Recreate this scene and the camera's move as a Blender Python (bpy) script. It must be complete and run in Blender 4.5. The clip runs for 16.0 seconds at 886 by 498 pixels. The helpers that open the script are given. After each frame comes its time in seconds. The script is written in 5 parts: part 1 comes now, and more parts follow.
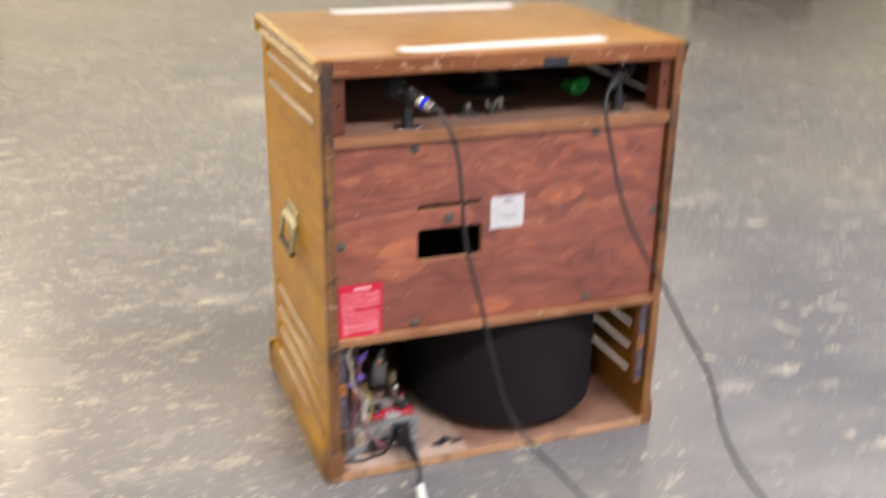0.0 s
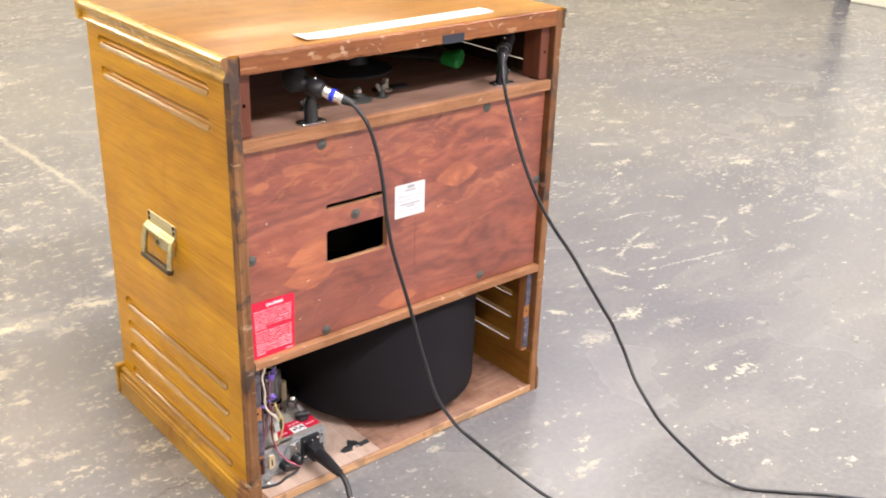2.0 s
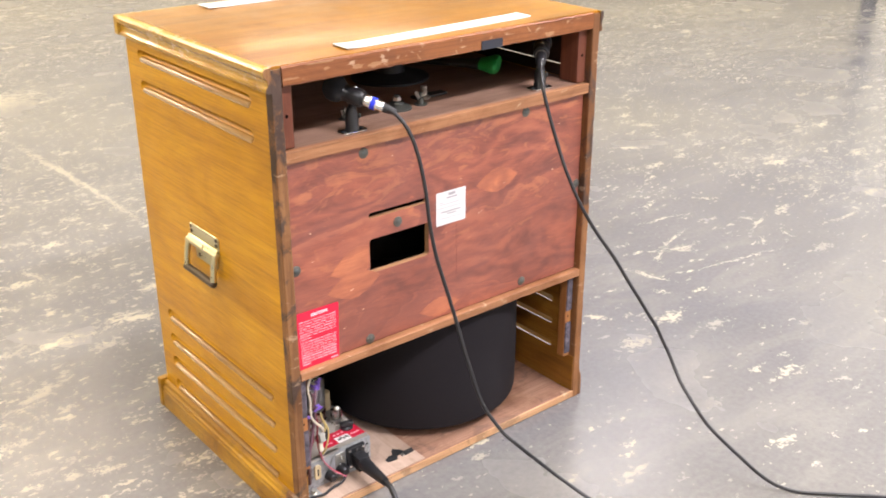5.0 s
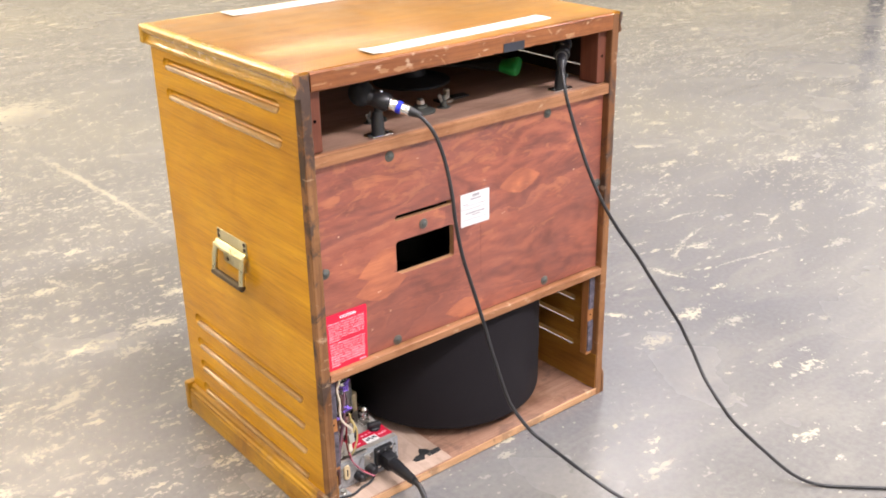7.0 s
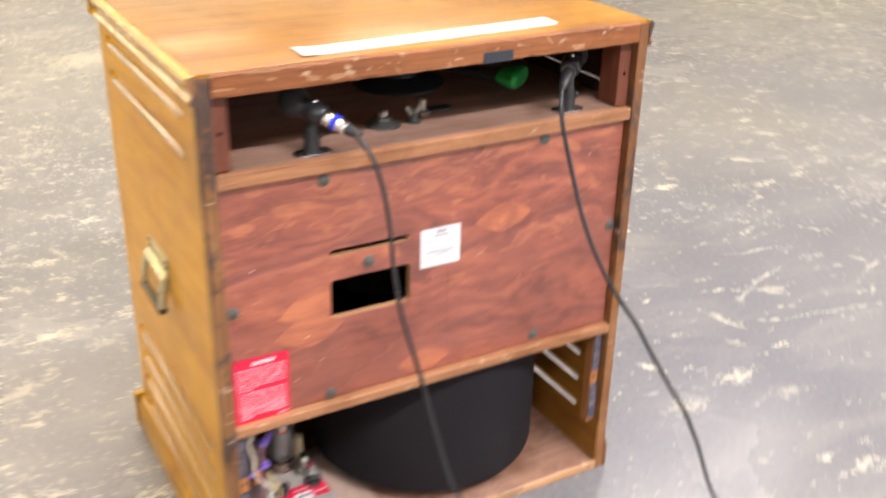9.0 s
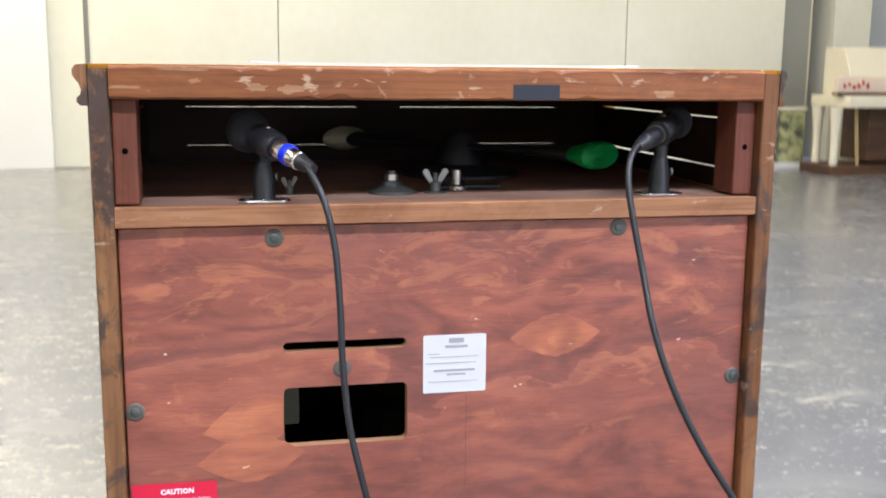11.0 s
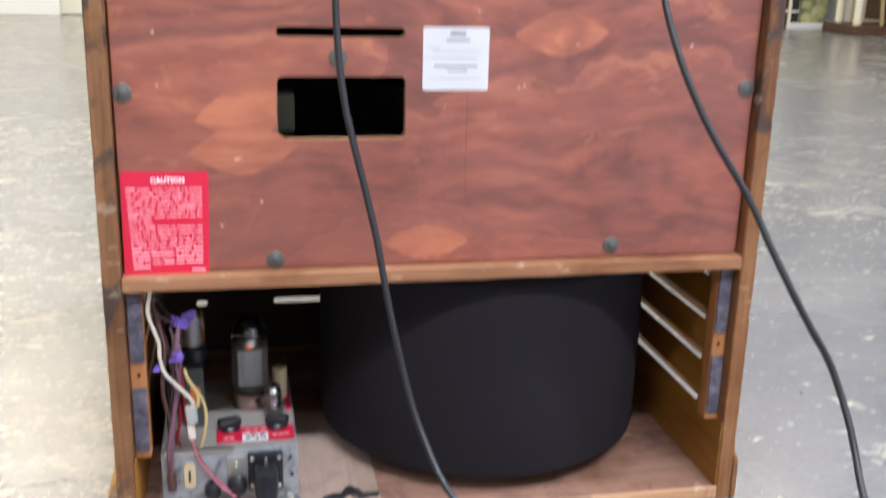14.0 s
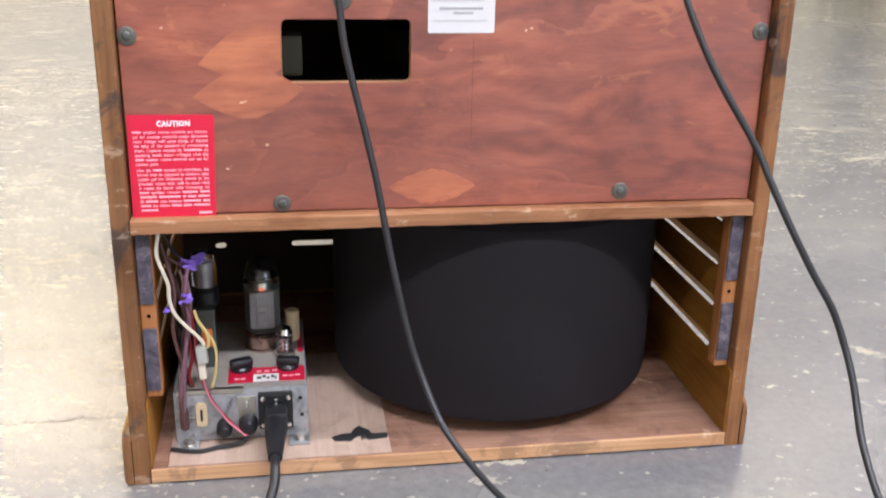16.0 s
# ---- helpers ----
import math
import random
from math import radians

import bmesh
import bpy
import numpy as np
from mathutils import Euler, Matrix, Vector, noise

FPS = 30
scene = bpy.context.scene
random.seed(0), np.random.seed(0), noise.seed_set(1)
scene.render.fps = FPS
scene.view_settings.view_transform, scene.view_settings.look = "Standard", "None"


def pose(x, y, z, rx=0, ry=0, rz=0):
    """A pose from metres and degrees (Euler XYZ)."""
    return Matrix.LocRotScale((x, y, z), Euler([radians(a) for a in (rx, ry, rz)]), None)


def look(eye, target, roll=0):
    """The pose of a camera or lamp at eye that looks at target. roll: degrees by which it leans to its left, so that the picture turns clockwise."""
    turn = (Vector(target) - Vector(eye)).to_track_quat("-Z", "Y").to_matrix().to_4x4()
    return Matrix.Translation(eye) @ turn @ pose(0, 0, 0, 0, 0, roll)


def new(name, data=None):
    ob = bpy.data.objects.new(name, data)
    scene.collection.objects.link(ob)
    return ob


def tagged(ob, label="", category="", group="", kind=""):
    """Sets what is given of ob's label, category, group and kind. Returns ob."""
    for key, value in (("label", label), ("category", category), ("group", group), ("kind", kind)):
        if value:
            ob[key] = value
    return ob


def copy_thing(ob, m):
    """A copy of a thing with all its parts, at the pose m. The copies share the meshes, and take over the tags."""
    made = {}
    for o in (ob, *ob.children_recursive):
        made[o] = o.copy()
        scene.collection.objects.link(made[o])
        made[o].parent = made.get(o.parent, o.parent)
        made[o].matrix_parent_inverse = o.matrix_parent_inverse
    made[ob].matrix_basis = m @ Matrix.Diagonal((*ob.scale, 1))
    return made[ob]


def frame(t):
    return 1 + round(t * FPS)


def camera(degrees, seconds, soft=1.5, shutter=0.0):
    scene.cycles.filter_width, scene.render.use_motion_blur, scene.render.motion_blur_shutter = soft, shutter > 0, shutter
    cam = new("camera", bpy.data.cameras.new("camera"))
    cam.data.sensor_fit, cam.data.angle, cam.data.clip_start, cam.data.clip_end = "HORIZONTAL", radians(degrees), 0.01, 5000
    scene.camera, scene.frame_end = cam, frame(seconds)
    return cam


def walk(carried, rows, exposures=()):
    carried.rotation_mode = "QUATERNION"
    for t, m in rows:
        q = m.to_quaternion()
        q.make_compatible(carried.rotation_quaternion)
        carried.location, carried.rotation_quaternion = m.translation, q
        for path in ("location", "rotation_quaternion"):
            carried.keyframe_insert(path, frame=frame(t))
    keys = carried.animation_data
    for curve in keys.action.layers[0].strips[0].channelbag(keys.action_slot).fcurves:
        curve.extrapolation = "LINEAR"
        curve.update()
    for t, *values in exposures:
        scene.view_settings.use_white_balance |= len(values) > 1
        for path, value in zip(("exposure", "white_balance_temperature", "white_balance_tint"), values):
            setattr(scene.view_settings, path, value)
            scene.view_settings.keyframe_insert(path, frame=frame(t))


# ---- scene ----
cam = camera(46.5, 16.0, 1.8, 1.0)
PATH = [
    (0, (-0.748, -1.665, 1.153), (-0.095, 0.079, 0.422), 0.9),
    (0.1, (-0.788, -1.636, 1.165), (-0.116, 0.083, 0.394), 0.0),
    (0.3, (-0.849, -1.566, 1.168), (-0.145, 0.130, 0.376), -0.9),
    (0.5, (-0.914, -1.497, 1.172), (-0.128, 0.16, 0.374), -1.0),
    (0.7, (-0.960, -1.453, 1.155), (-0.145, 0.177, 0.332), -1.5),
    (0.8, (-0.976, -1.436, 1.145), (-0.139, 0.177, 0.309), -2.1),
    (1, (-1.019, -1.392, 1.125), (-0.093, 0.161, 0.271), -0.1),
    (1.5, (-1.033, -1.349, 1.155), (0.138, 0.049, 0.332), 2.3),
    (2, (-1.059, -1.334, 1.182), (0.129, 0.053, 0.366), 1.8),
    (2.5, (-1.065, -1.328, 1.176), (0.12, 0.075, 0.382), 1.1),
    (3, (-1.065, -1.314, 1.178), (0.111, 0.096, 0.384), 0.9),
    (3.5, (-1.06, -1.316, 1.173), (0.096, 0.106, 0.372), 0.4),
    (4, (-1.06, -1.316, 1.171), (0.097, 0.107, 0.375), 0.4),
    (6.5, (-1.119, -1.302, 1.184), (0.029, 0.121, 0.373), -1.0),
    (7, (-1.117, -1.305, 1.184), (0.029, 0.127, 0.385), -1.1),
    (7.5, (-1.115, -1.307, 1.181), (0.037, 0.126, 0.392), -1.1),
    (8, (-1.105, -1.305, 1.173), (0.004, 0.16, 0.383), -2.1),
    (8.2, (-1.044, -1.301, 1.176), (-0.031, 0.224, 0.371), -2.9),
    (8.5, (-0.926, -1.289, 1.164), (0.032, 0.244, 0.308), -1.8),
    (8.7, (-0.832, -1.253, 1.175), (0.092, 0.289, 0.298), -1.1),
    (9, (-0.682, -1.194, 1.172), (0.219, 0.367, 0.305), 1.4),
    (9.2, (-0.571, -1.149, 1.199), (0.222, 0.451, 0.298), 1.1),
    (11.3, (-0.229, -1.012, 0.794), (0.184, 0.924, 0.508), 0.5),
    (11.5, (-0.228, -1.014, 0.795), (0.195, 0.922, 0.522), 0.5),
    (12, (-0.225, -1.014, 0.780), (0.187, 0.932, 0.558), 1.3),
    (12.5, (-0.223, -1.011, 0.763), (0.179, 0.938, 0.561), 1.5),
    (13, (-0.224, -1.012, 0.708), (0.190, 0.932, 0.475), 2.0),
    (13.5, (-0.228, -1.015, 0.660), (0.186, 0.896, 0.237), 1.5),
    (14, (-0.216, -1.015, 0.626), (0.173, 0.862, 0.056), 1.5),
    (14.5, (-0.202, -1.018, 0.595), (0.148, 0.856, -0.008), 1.0),
    (15, (-0.205, -1.016, 0.596), (0.157, 0.836, -0.067), 0.9),
    (15.5, (-0.2, -1.019, 0.608), (0.142, 0.829, -0.076), 1.2),
    (16, (-0.18, -1.021, 0.628), (0.127, 0.836, -0.048), 1.2),
]
EXPOSURES = [(0.0, -0.34, 6750, 20), (0.5, -0.12, 6850, 20), (1.0, 0.0, 6900, 20), (1.5, 0.16, 6950, 20), (9.0, 0.22, 6950, 20), (11.3, -0.11, 5900, 15), (13.0, -0.12, 5950, 15), (15.0, -0.08, 6150, 17), (16.0, -0.08, 6350, 18)]
walk(cam, [(t, look(eye, target, roll)) for t, eye, target, roll in PATH], EXPOSURES)

# ---- light ----
world = bpy.data.worlds.new("world")
scene.world = world
world.use_nodes = True
world.node_tree.nodes["Background"].inputs["Color"].default_value = (0.75, 0.80, 0.90, 1)
world.node_tree.nodes["Background"].inputs["Strength"].default_value = 0.25


def area_lamp(name, at, target, sx, sy, power, colour):
    data = bpy.data.lights.new(name, "AREA")
    data.shape, data.size, data.size_y, data.energy, data.color = "RECTANGLE", sx, sy, power, colour
    ob = new(name, data)
    ob.matrix_world = look(at, target)
    return ob


CEIL = 3.9
WARM, COOL, DAY = (1.0, 0.875, 0.63), (0.88, 0.93, 1.0), (0.72, 0.81, 1.0)
# long fluorescent ceiling fixtures: x, y, power, colour
FIXTURES = [(-2.5, 7.0, 180, WARM), (-3.2, 3.0, 88, WARM), (-3.0, 0.2, 84, WARM), (0.4, 6.4, 50, WARM), (0.4, 3.0, 75, COOL), (0.6, -0.6, 55, COOL),
            (3.6, 5.9, 58, WARM), (3.6, 3.0, 38, COOL), (3.6, -0.6, 195, COOL), (-3.0, -3.2, 80, COOL), (0.6, -2.6, 295, COOL)]
for fx, fy, fp, fc in FIXTURES:
    area_lamp("tube_light", (fx, fy, CEIL - 0.17), (fx, fy, 0), 2.4, 0.16, fp, fc)
# unseen area lamp, added behind as bluish daylight fill
area_lamp("added_daylight", (3.2, -5.9, 1.7), (1.5, 0, 0.6), 3.0, 2.8, 110, DAY)

# ---- materials ----


class Nodes:
    """A material with a few shorthands for its node tree."""

    def __init__(self, name):
        self.m = bpy.data.materials.new(name)
        self.m.use_nodes = True
        self.t = self.m.node_tree
        self.b = self.t.nodes["Principled BSDF"]
        self.co = self.add("ShaderNodeTexCoord").outputs["Object"]

    def add(self, kind, **inputs):
        n = self.t.nodes.new(kind)
        for k, v in inputs.items():
            self.put(n.inputs[k.replace("_", " ")], v)
        return n

    def put(self, socket, v):
        if isinstance(v, bpy.types.NodeSocket):
            self.t.links.new(v, socket)
        elif isinstance(v, tuple) and len(v) == 3 and socket.type == "RGBA":
            socket.default_value = (*v, 1)
        else:
            socket.default_value = v

    def mapped(self, scale, loc=(0, 0, 0), rot=(0, 0, 0), co=None):
        n = self.add("ShaderNodeMapping", Scale=scale, Location=loc, Rotation=rot)
        self.t.links.new(co or self.co, n.inputs["Vector"])
        return n.outputs["Vector"]

    def noise(self, vec, scale, detail=4.0, rough=0.55, distort=0.0):
        return self.add("ShaderNodeTexNoise", Vector=vec, Scale=scale, Detail=detail, Roughness=rough, Distortion=distort).outputs["Fac"]

    def ramp(self, fac, *stops):
        n = self.add("ShaderNodeValToRGB", Fac=fac)
        els = n.color_ramp.elements
        while len(els) < len(stops):
            els.new(0.5)
        for e, (p, c) in zip(els, stops):
            e.position, e.color = p, (*c, 1) if isinstance(c, tuple) else (c, c, c, 1)
        return n.outputs["Color"]

    def mix(self, fac, a, b, blend="MIX"):
        n = self.t.nodes.new("ShaderNodeMix")
        n.data_type, n.blend_type = "RGBA", blend
        self.put(n.inputs[0], fac), self.put(n.inputs[6], a), self.put(n.inputs[7], b)
        return n.outputs[2]

    def math(self, op, a, b=0.0, clamp=False):
        n = self.t.nodes.new("ShaderNodeMath")
        n.operation, n.use_clamp = op, clamp
        self.put(n.inputs[0], a), self.put(n.inputs[1], b)
        return n.outputs[0]

    def bump(self, height, strength, distance=0.002):
        n = self.add("ShaderNodeBump", Height=height, Strength=strength, Distance=distance)
        self.t.links.new(n.outputs["Normal"], self.b.inputs["Normal"])

    def done(self, colour, rough=0.5, metal=0.0, **more):
        self.put(self.b.inputs["Base Color"], colour)
        self.put(self.b.inputs["Roughness"], rough)
        self.put(self.b.inputs["Metallic"], metal)
        for k, v in more.items():
            self.put(self.b.inputs[k.replace("_", " ")], v)
        return self.m


def wood(name, dark, mid, light, axis, rough=0.35, stain=0.0, worn=0.0, coat=0.0, tilt=0.0, fine=0.55, smoke=0.0, stain_top=0.0):
    """Varnished or bare wood whose grain runs along the axis."""
    n = Nodes(name)
    long = [13.0, 13.0, 13.0]
    long[axis] = 1.1
    rot = (radians(tilt), 0, 0) if axis == 1 else (0, 0, radians(tilt))
    broad = n.noise(n.mapped(tuple(long), rot=rot), 1.3, 5, 0.6, 0.8)
    hair = [330.0, 330.0, 330.0]
    hair[axis] = 9.0
    pores = n.noise(n.mapped(tuple(hair), rot=rot), 1.0, 3, 0.6)
    tone = n.noise(n.co, 3.2, 3, 0.5)
    colour = n.ramp(broad, (0.28, dark), (0.5, mid), (0.72, light))
    colour = n.mix(fine, colour, n.ramp(pores, (0.3, (0.52, 0.45, 0.38)), (0.55, (1.0, 1.0, 1.0))), "MULTIPLY")
    colour = n.mix(0.5, colour, n.ramp(tone, (0.3, (0.72, 0.70, 0.66)), (0.7, (1.12, 1.1, 1.05))), "MULTIPLY")
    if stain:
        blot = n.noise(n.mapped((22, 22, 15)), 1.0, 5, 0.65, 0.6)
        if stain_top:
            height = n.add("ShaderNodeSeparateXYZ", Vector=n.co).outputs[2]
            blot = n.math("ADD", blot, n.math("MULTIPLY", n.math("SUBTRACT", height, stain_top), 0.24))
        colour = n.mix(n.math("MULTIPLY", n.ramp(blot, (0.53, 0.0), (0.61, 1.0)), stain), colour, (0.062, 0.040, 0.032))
    if smoke:
        soot = n.noise(n.mapped((5, 5, 8), (2, 4, 9)), 1.0, 6, 0.7, 0.9)
        colour = n.mix(n.math("MULTIPLY", n.ramp(soot, (0.47, 0.0), (0.66, 1.0)), smoke), colour, n.mix(1.0, colour, (0.62, 0.52, 0.42), "MULTIPLY"))
    if worn:
        chip = n.noise(n.mapped((24, 24, 60), (3, 1, 7)), 1.0, 5, 0.65, 0.3)
        colour = n.mix(n.math("MULTIPLY", n.ramp(chip, (0.62, 0.0), (0.67, 1.0)), worn), colour, (0.62, 0.45, 0.30))
    n.bump(n.math("ADD", pores, n.math("MULTIPLY", broad, 0.6)), 0.25, 0.0006)
    smear = n.noise(n.co, 18, 4, 0.6)
    r = n.math("ADD", n.math("MULTIPLY", smear, 0.22), rough - 0.11)
    return n.done(colour, r, 0.0, Coat_Weight=coat, Coat_Roughness=0.16, Specular_IOR_Level=0.3)


def plain(name, colour, rough=0.5, metal=0.0, vary=0.15, scale=40.0, bump=0.0, **more):
    """A paint, plastic, rubber or metal with faint blotches and smudged gloss."""
    n = Nodes(name)
    a, b = n.noise(n.co, scale, 4, 0.6), n.noise(n.co, scale * 0.12, 3, 0.5)
    k = n.math("ADD", n.math("MULTIPLY", a, vary), n.math("MULTIPLY", b, vary))
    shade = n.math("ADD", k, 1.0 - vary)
    c = n.mix(1.0, colour, n.ramp(shade, (0.0, 0.0), (1.0, 1.0)), "MULTIPLY")
    if bump:
        n.bump(n.noise(n.co, scale * 8, 2, 0.6), bump, 0.0005)
    return n.done(c, n.math("ADD", n.math("MULTIPLY", a, 0.2), rough - 0.1), metal, **more)


OAK = wood("varnished_oak", (0.42, 0.190, 0.003), (0.60, 0.298, 0.005), (0.70, 0.375, 0.010), 1, 0.42, coat=0.10, tilt=-7, smoke=0.35)
LIDWOOD = wood("varnished_lid", (0.185, 0.068, 0.002), (0.31, 0.128, 0.003), (0.39, 0.172, 0.004), 0, 0.34, coat=0.22, smoke=0.6)
LIPWOOD = wood("scuffed_lip", (0.155, 0.050, 0.018), (0.245, 0.086, 0.030), (0.33, 0.130, 0.048), 0, 0.40, worn=0.5, stain=0.10, smoke=0.7)
MOULD = wood("moulding", (0.36, 0.19, 0.015), (0.55, 0.32, 0.035), (0.66, 0.43, 0.07), 1, 0.26, coat=0.6, stain=0.12, smoke=0.6)
PLINTH = wood("plinth_oak", (0.27, 0.130, 0.006), (0.42, 0.215, 0.010), (0.55, 0.305, 0.022), 1, 0.42, coat=0.15, stain=0.25, smoke=1.0, worn=0.15)
LOUVRE = wood("glossy_louvre", (0.27, 0.145, 0.040), (0.40, 0.235, 0.085), (0.55, 0.37, 0.18), 1, 0.13, coat=1.0)
RAIL = wood("rail_wood", (0.24, 0.105, 0.050), (0.34, 0.158, 0.076), (0.44, 0.22, 0.11), 0, 0.55, worn=0.4, smoke=0.9)
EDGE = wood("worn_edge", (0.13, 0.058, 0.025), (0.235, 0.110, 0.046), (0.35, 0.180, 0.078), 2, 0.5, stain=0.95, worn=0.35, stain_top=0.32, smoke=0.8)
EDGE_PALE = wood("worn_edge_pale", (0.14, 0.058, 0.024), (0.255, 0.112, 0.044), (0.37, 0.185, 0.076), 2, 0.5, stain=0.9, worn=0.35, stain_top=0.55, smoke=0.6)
BLOCK = wood("corner_block", (0.12, 0.038, 0.022), (0.18, 0.058, 0.033), (0.24, 0.085, 0.045), 2, 0.5, smoke=0.6)
SHELF = wood("dusty_shelf", (0.21, 0.120, 0.086), (0.29, 0.172, 0.128), (0.36, 0.220, 0.166), 0, 0.65, worn=0.1, smoke=0.7)
BOARD = wood("bottom_board", (0.22, 0.110, 0.074), (0.33, 0.180, 0.125), (0.43, 0.255, 0.180), 0, 0.6, worn=0.4, smoke=0.9, stain=0.35)
BARE = wood("bare_ply_edge", (0.42, 0.21, 0.10), (0.58, 0.33, 0.175), (0.70, 0.45, 0.27), 0, 0.6, stain=0.4, worn=0.7)
SCUFF = wood("bare_scuff", (0.25, 0.115, 0.052), (0.37, 0.190, 0.095), (0.48, 0.28, 0.16), 0, 0.6, smoke=0.7)
PADWOOD = wood("amp_base", (0.38, 0.265, 0.205), (0.47, 0.34, 0.27), (0.54, 0.40, 0.32), 1, 0.65, fine=0.2, stain=0.14, smoke=0.6)
# near-black: shade inside the cabinet is put into this wood colour
INSIDE_SHADE = wood("shaded_inside_wood", (0.022, 0.011, 0.008), (0.034, 0.016, 0.011), (0.05, 0.023, 0.015), 0, 0.7)


def felt_material():
    n = Nodes("grey_felt")
    a, b = n.noise(n.co, 70, 5, 0.7, 0.5), n.noise(n.co, 420, 3, 0.6)
    c = n.ramp(a, (0.32, (0.040, 0.034, 0.042)), (0.5, (0.088, 0.076, 0.098)), (0.70, (0.20, 0.170, 0.195)))
    n.bump(n.math("ADD", a, b), 0.9, 0.0012)
    return n.done(c, 0.95)


FELT = felt_material()
# darker copy of the oak, with the lower opening's shade mixed in
INNER_SHADE = wood("shaded_inner_face", (0.20, 0.080, 0.012), (0.32, 0.135, 0.020), (0.42, 0.19, 0.035), 1, 0.5, smoke=0.5)
ORANGE = wood("felt_strip_wood", (0.30, 0.11, 0.04), (0.42, 0.17, 0.06), (0.52, 0.24, 0.09), 2, 0.45)


def ply_material(name, dark, mid, light, shift, flame=1.0, grime=1.0):
    """Rotary-cut red-stained plywood: wavy growth lines, jagged lighter flames and dull blotches."""
    n = Nodes(name)
    high = n.add("ShaderNodeSeparateXYZ", Vector=n.co).outputs[2]
    sway = n.noise(n.mapped((3.4, 3.4, 7.5), shift), 1.0, 3, 0.5, 0.4)
    ripple = n.noise(n.mapped((15, 15, 34), shift), 1.0, 3, 0.55, 0.3)
    level = n.math("ADD", n.math("MULTIPLY", sway, 7.5), n.math("ADD", n.math("MULTIPLY", ripple, 0.9), n.math("MULTIPLY", high, 26.0)))
    lines = n.math("MULTIPLY", n.math("ADD", n.math("SINE", n.math("MULTIPLY", level, 6.283)), 1.0), 0.5)
    wide = n.math("FRACT", n.math("MULTIPLY", level, 0.23))
    where = n.ramp(n.noise(n.mapped((4, 4, 7), (7, 3, 2)), 1.0, 2, 0.5), (0.42, 0.25), (0.62, 1.0))
    figure = n.noise(n.mapped((8, 8, 22), shift), 1.0, 8, 0.7, 1.2)
    tone = n.math("ADD", n.math("MULTIPLY", figure, 0.66), n.math("ADD", n.math("MULTIPLY", n.math("MULTIPLY", lines, where), 0.20), n.math("MULTIPLY", wide, 0.13)))
    colour = n.ramp(tone, (0.30, dark), (0.53, mid), (0.78, light))
    pores = n.noise(n.mapped((30, 300, 460)), 1.0, 3, 0.6)
    colour = n.mix(0.45, colour, n.ramp(pores, (0.3, (0.62, 0.52, 0.5)), (0.55, (1, 1, 1))), "MULTIPLY")
    # lighter flames, most of them in the upper third
    tongue = n.noise(n.mapped((11, 11, 30), (5, 2, 1)), 1.0, 7, 0.66, 1.6)
    tongue = n.math("ADD", tongue, n.math("ADD", n.math("MULTIPLY", n.math("SUBTRACT", high, 0.55), 0.42), n.math("MULTIPLY", n.math("SUBTRACT", wide, 0.5), 0.07)))
    colour = n.mix(n.math("MULTIPLY", n.ramp(tongue, (0.56, 0.0), (0.63, 0.7), (0.74, 1.0)), 0.48 * flame), colour, (0.56, 0.195, 0.078))
    dull = n.noise(n.mapped((3.2, 3.2, 6), (8, 1, 3)), 1.0, 5, 0.65, 0.7)
    colour = n.mix(n.ramp(dull, (0.42, 0.0), (0.66, 0.62 * grime)), colour, (0.205, 0.068, 0.050))
    streak = n.noise(n.mapped((9, 9, 70), (2, 6, 3)), 1.0, 4, 0.6, 0.4)
    colour = n.mix(n.math("MULTIPLY", n.ramp(streak, (0.60, 0.0), (0.70, 1.0)), 0.5 * grime), colour, (0.15, 0.042, 0.036))
    nick = n.noise(n.mapped((50, 50, 95), (1, 9, 4)), 1.0, 2, 0.5)
    colour = n.mix(n.ramp(nick, (0.735, 0.0), (0.755, 1.0)), colour, (0.66, 0.40, 0.27))
    n.bump(n.math("ADD", pores, n.math("ADD", tone, n.math("MULTIPLY", lines, 0.3))), 0.32, 0.0006)
    return n.done(colour, n.math("ADD", n.math("MULTIPLY", figure, 0.22), 0.36), Specular_IOR_Level=0.75)


PLY = ply_material("red_plywood", (0.150, 0.038, 0.024), (0.315, 0.085, 0.047), (0.46, 0.148, 0.076), (0, 0, 0))
PATCH = ply_material("plywood_patch", (0.29, 0.082, 0.042), (0.43, 0.128, 0.058), (0.53, 0.178, 0.077), (3.1, 0, 1.7), 0.6, 0.35)
PLYEDGE = wood("plywood_edge", (0.32, 0.17, 0.09), (0.42, 0.23, 0.12), (0.52, 0.30, 0.17), 0, 0.6)

BLACK = plain("black_plastic", (0.012, 0.012, 0.014), 0.34, vary=0.3)
RUBBER = plain("black_rubber", (0.012, 0.012, 0.014), 0.45, vary=0.3)
COILBLACK = plain("coil_black", (0.008, 0.008, 0.011), 0.34, vary=0.3)
# for flat discs: the dark inside a hole is put into the colour
HOLE = plain("dark_hole", (0.004, 0.003, 0.003), 0.9, Specular_IOR_Level=0.0)
FOAM = plain("black_foam", (0.012, 0.012, 0.014), 0.95, vary=0.4, scale=120, bump=0.8)
CLOTH = plain("black_scrim", (0.0108, 0.0084, 0.0104), 0.85, vary=0.15, scale=500, bump=0.25, Specular_IOR_Level=0.25)
DARKPAINT = plain("black_paint", (0.014, 0.013, 0.014), 0.6, vary=0.3)
CHROME = plain("chrome", (0.80, 0.80, 0.80), 0.18, 1.0)
NICKEL = plain("nickel", (0.62, 0.60, 0.55), 0.32, 1.0)
WINGMETAL = plain("wing_metal", (0.30, 0.29, 0.26), 0.42, 0.9, vary=0.4, scale=200)
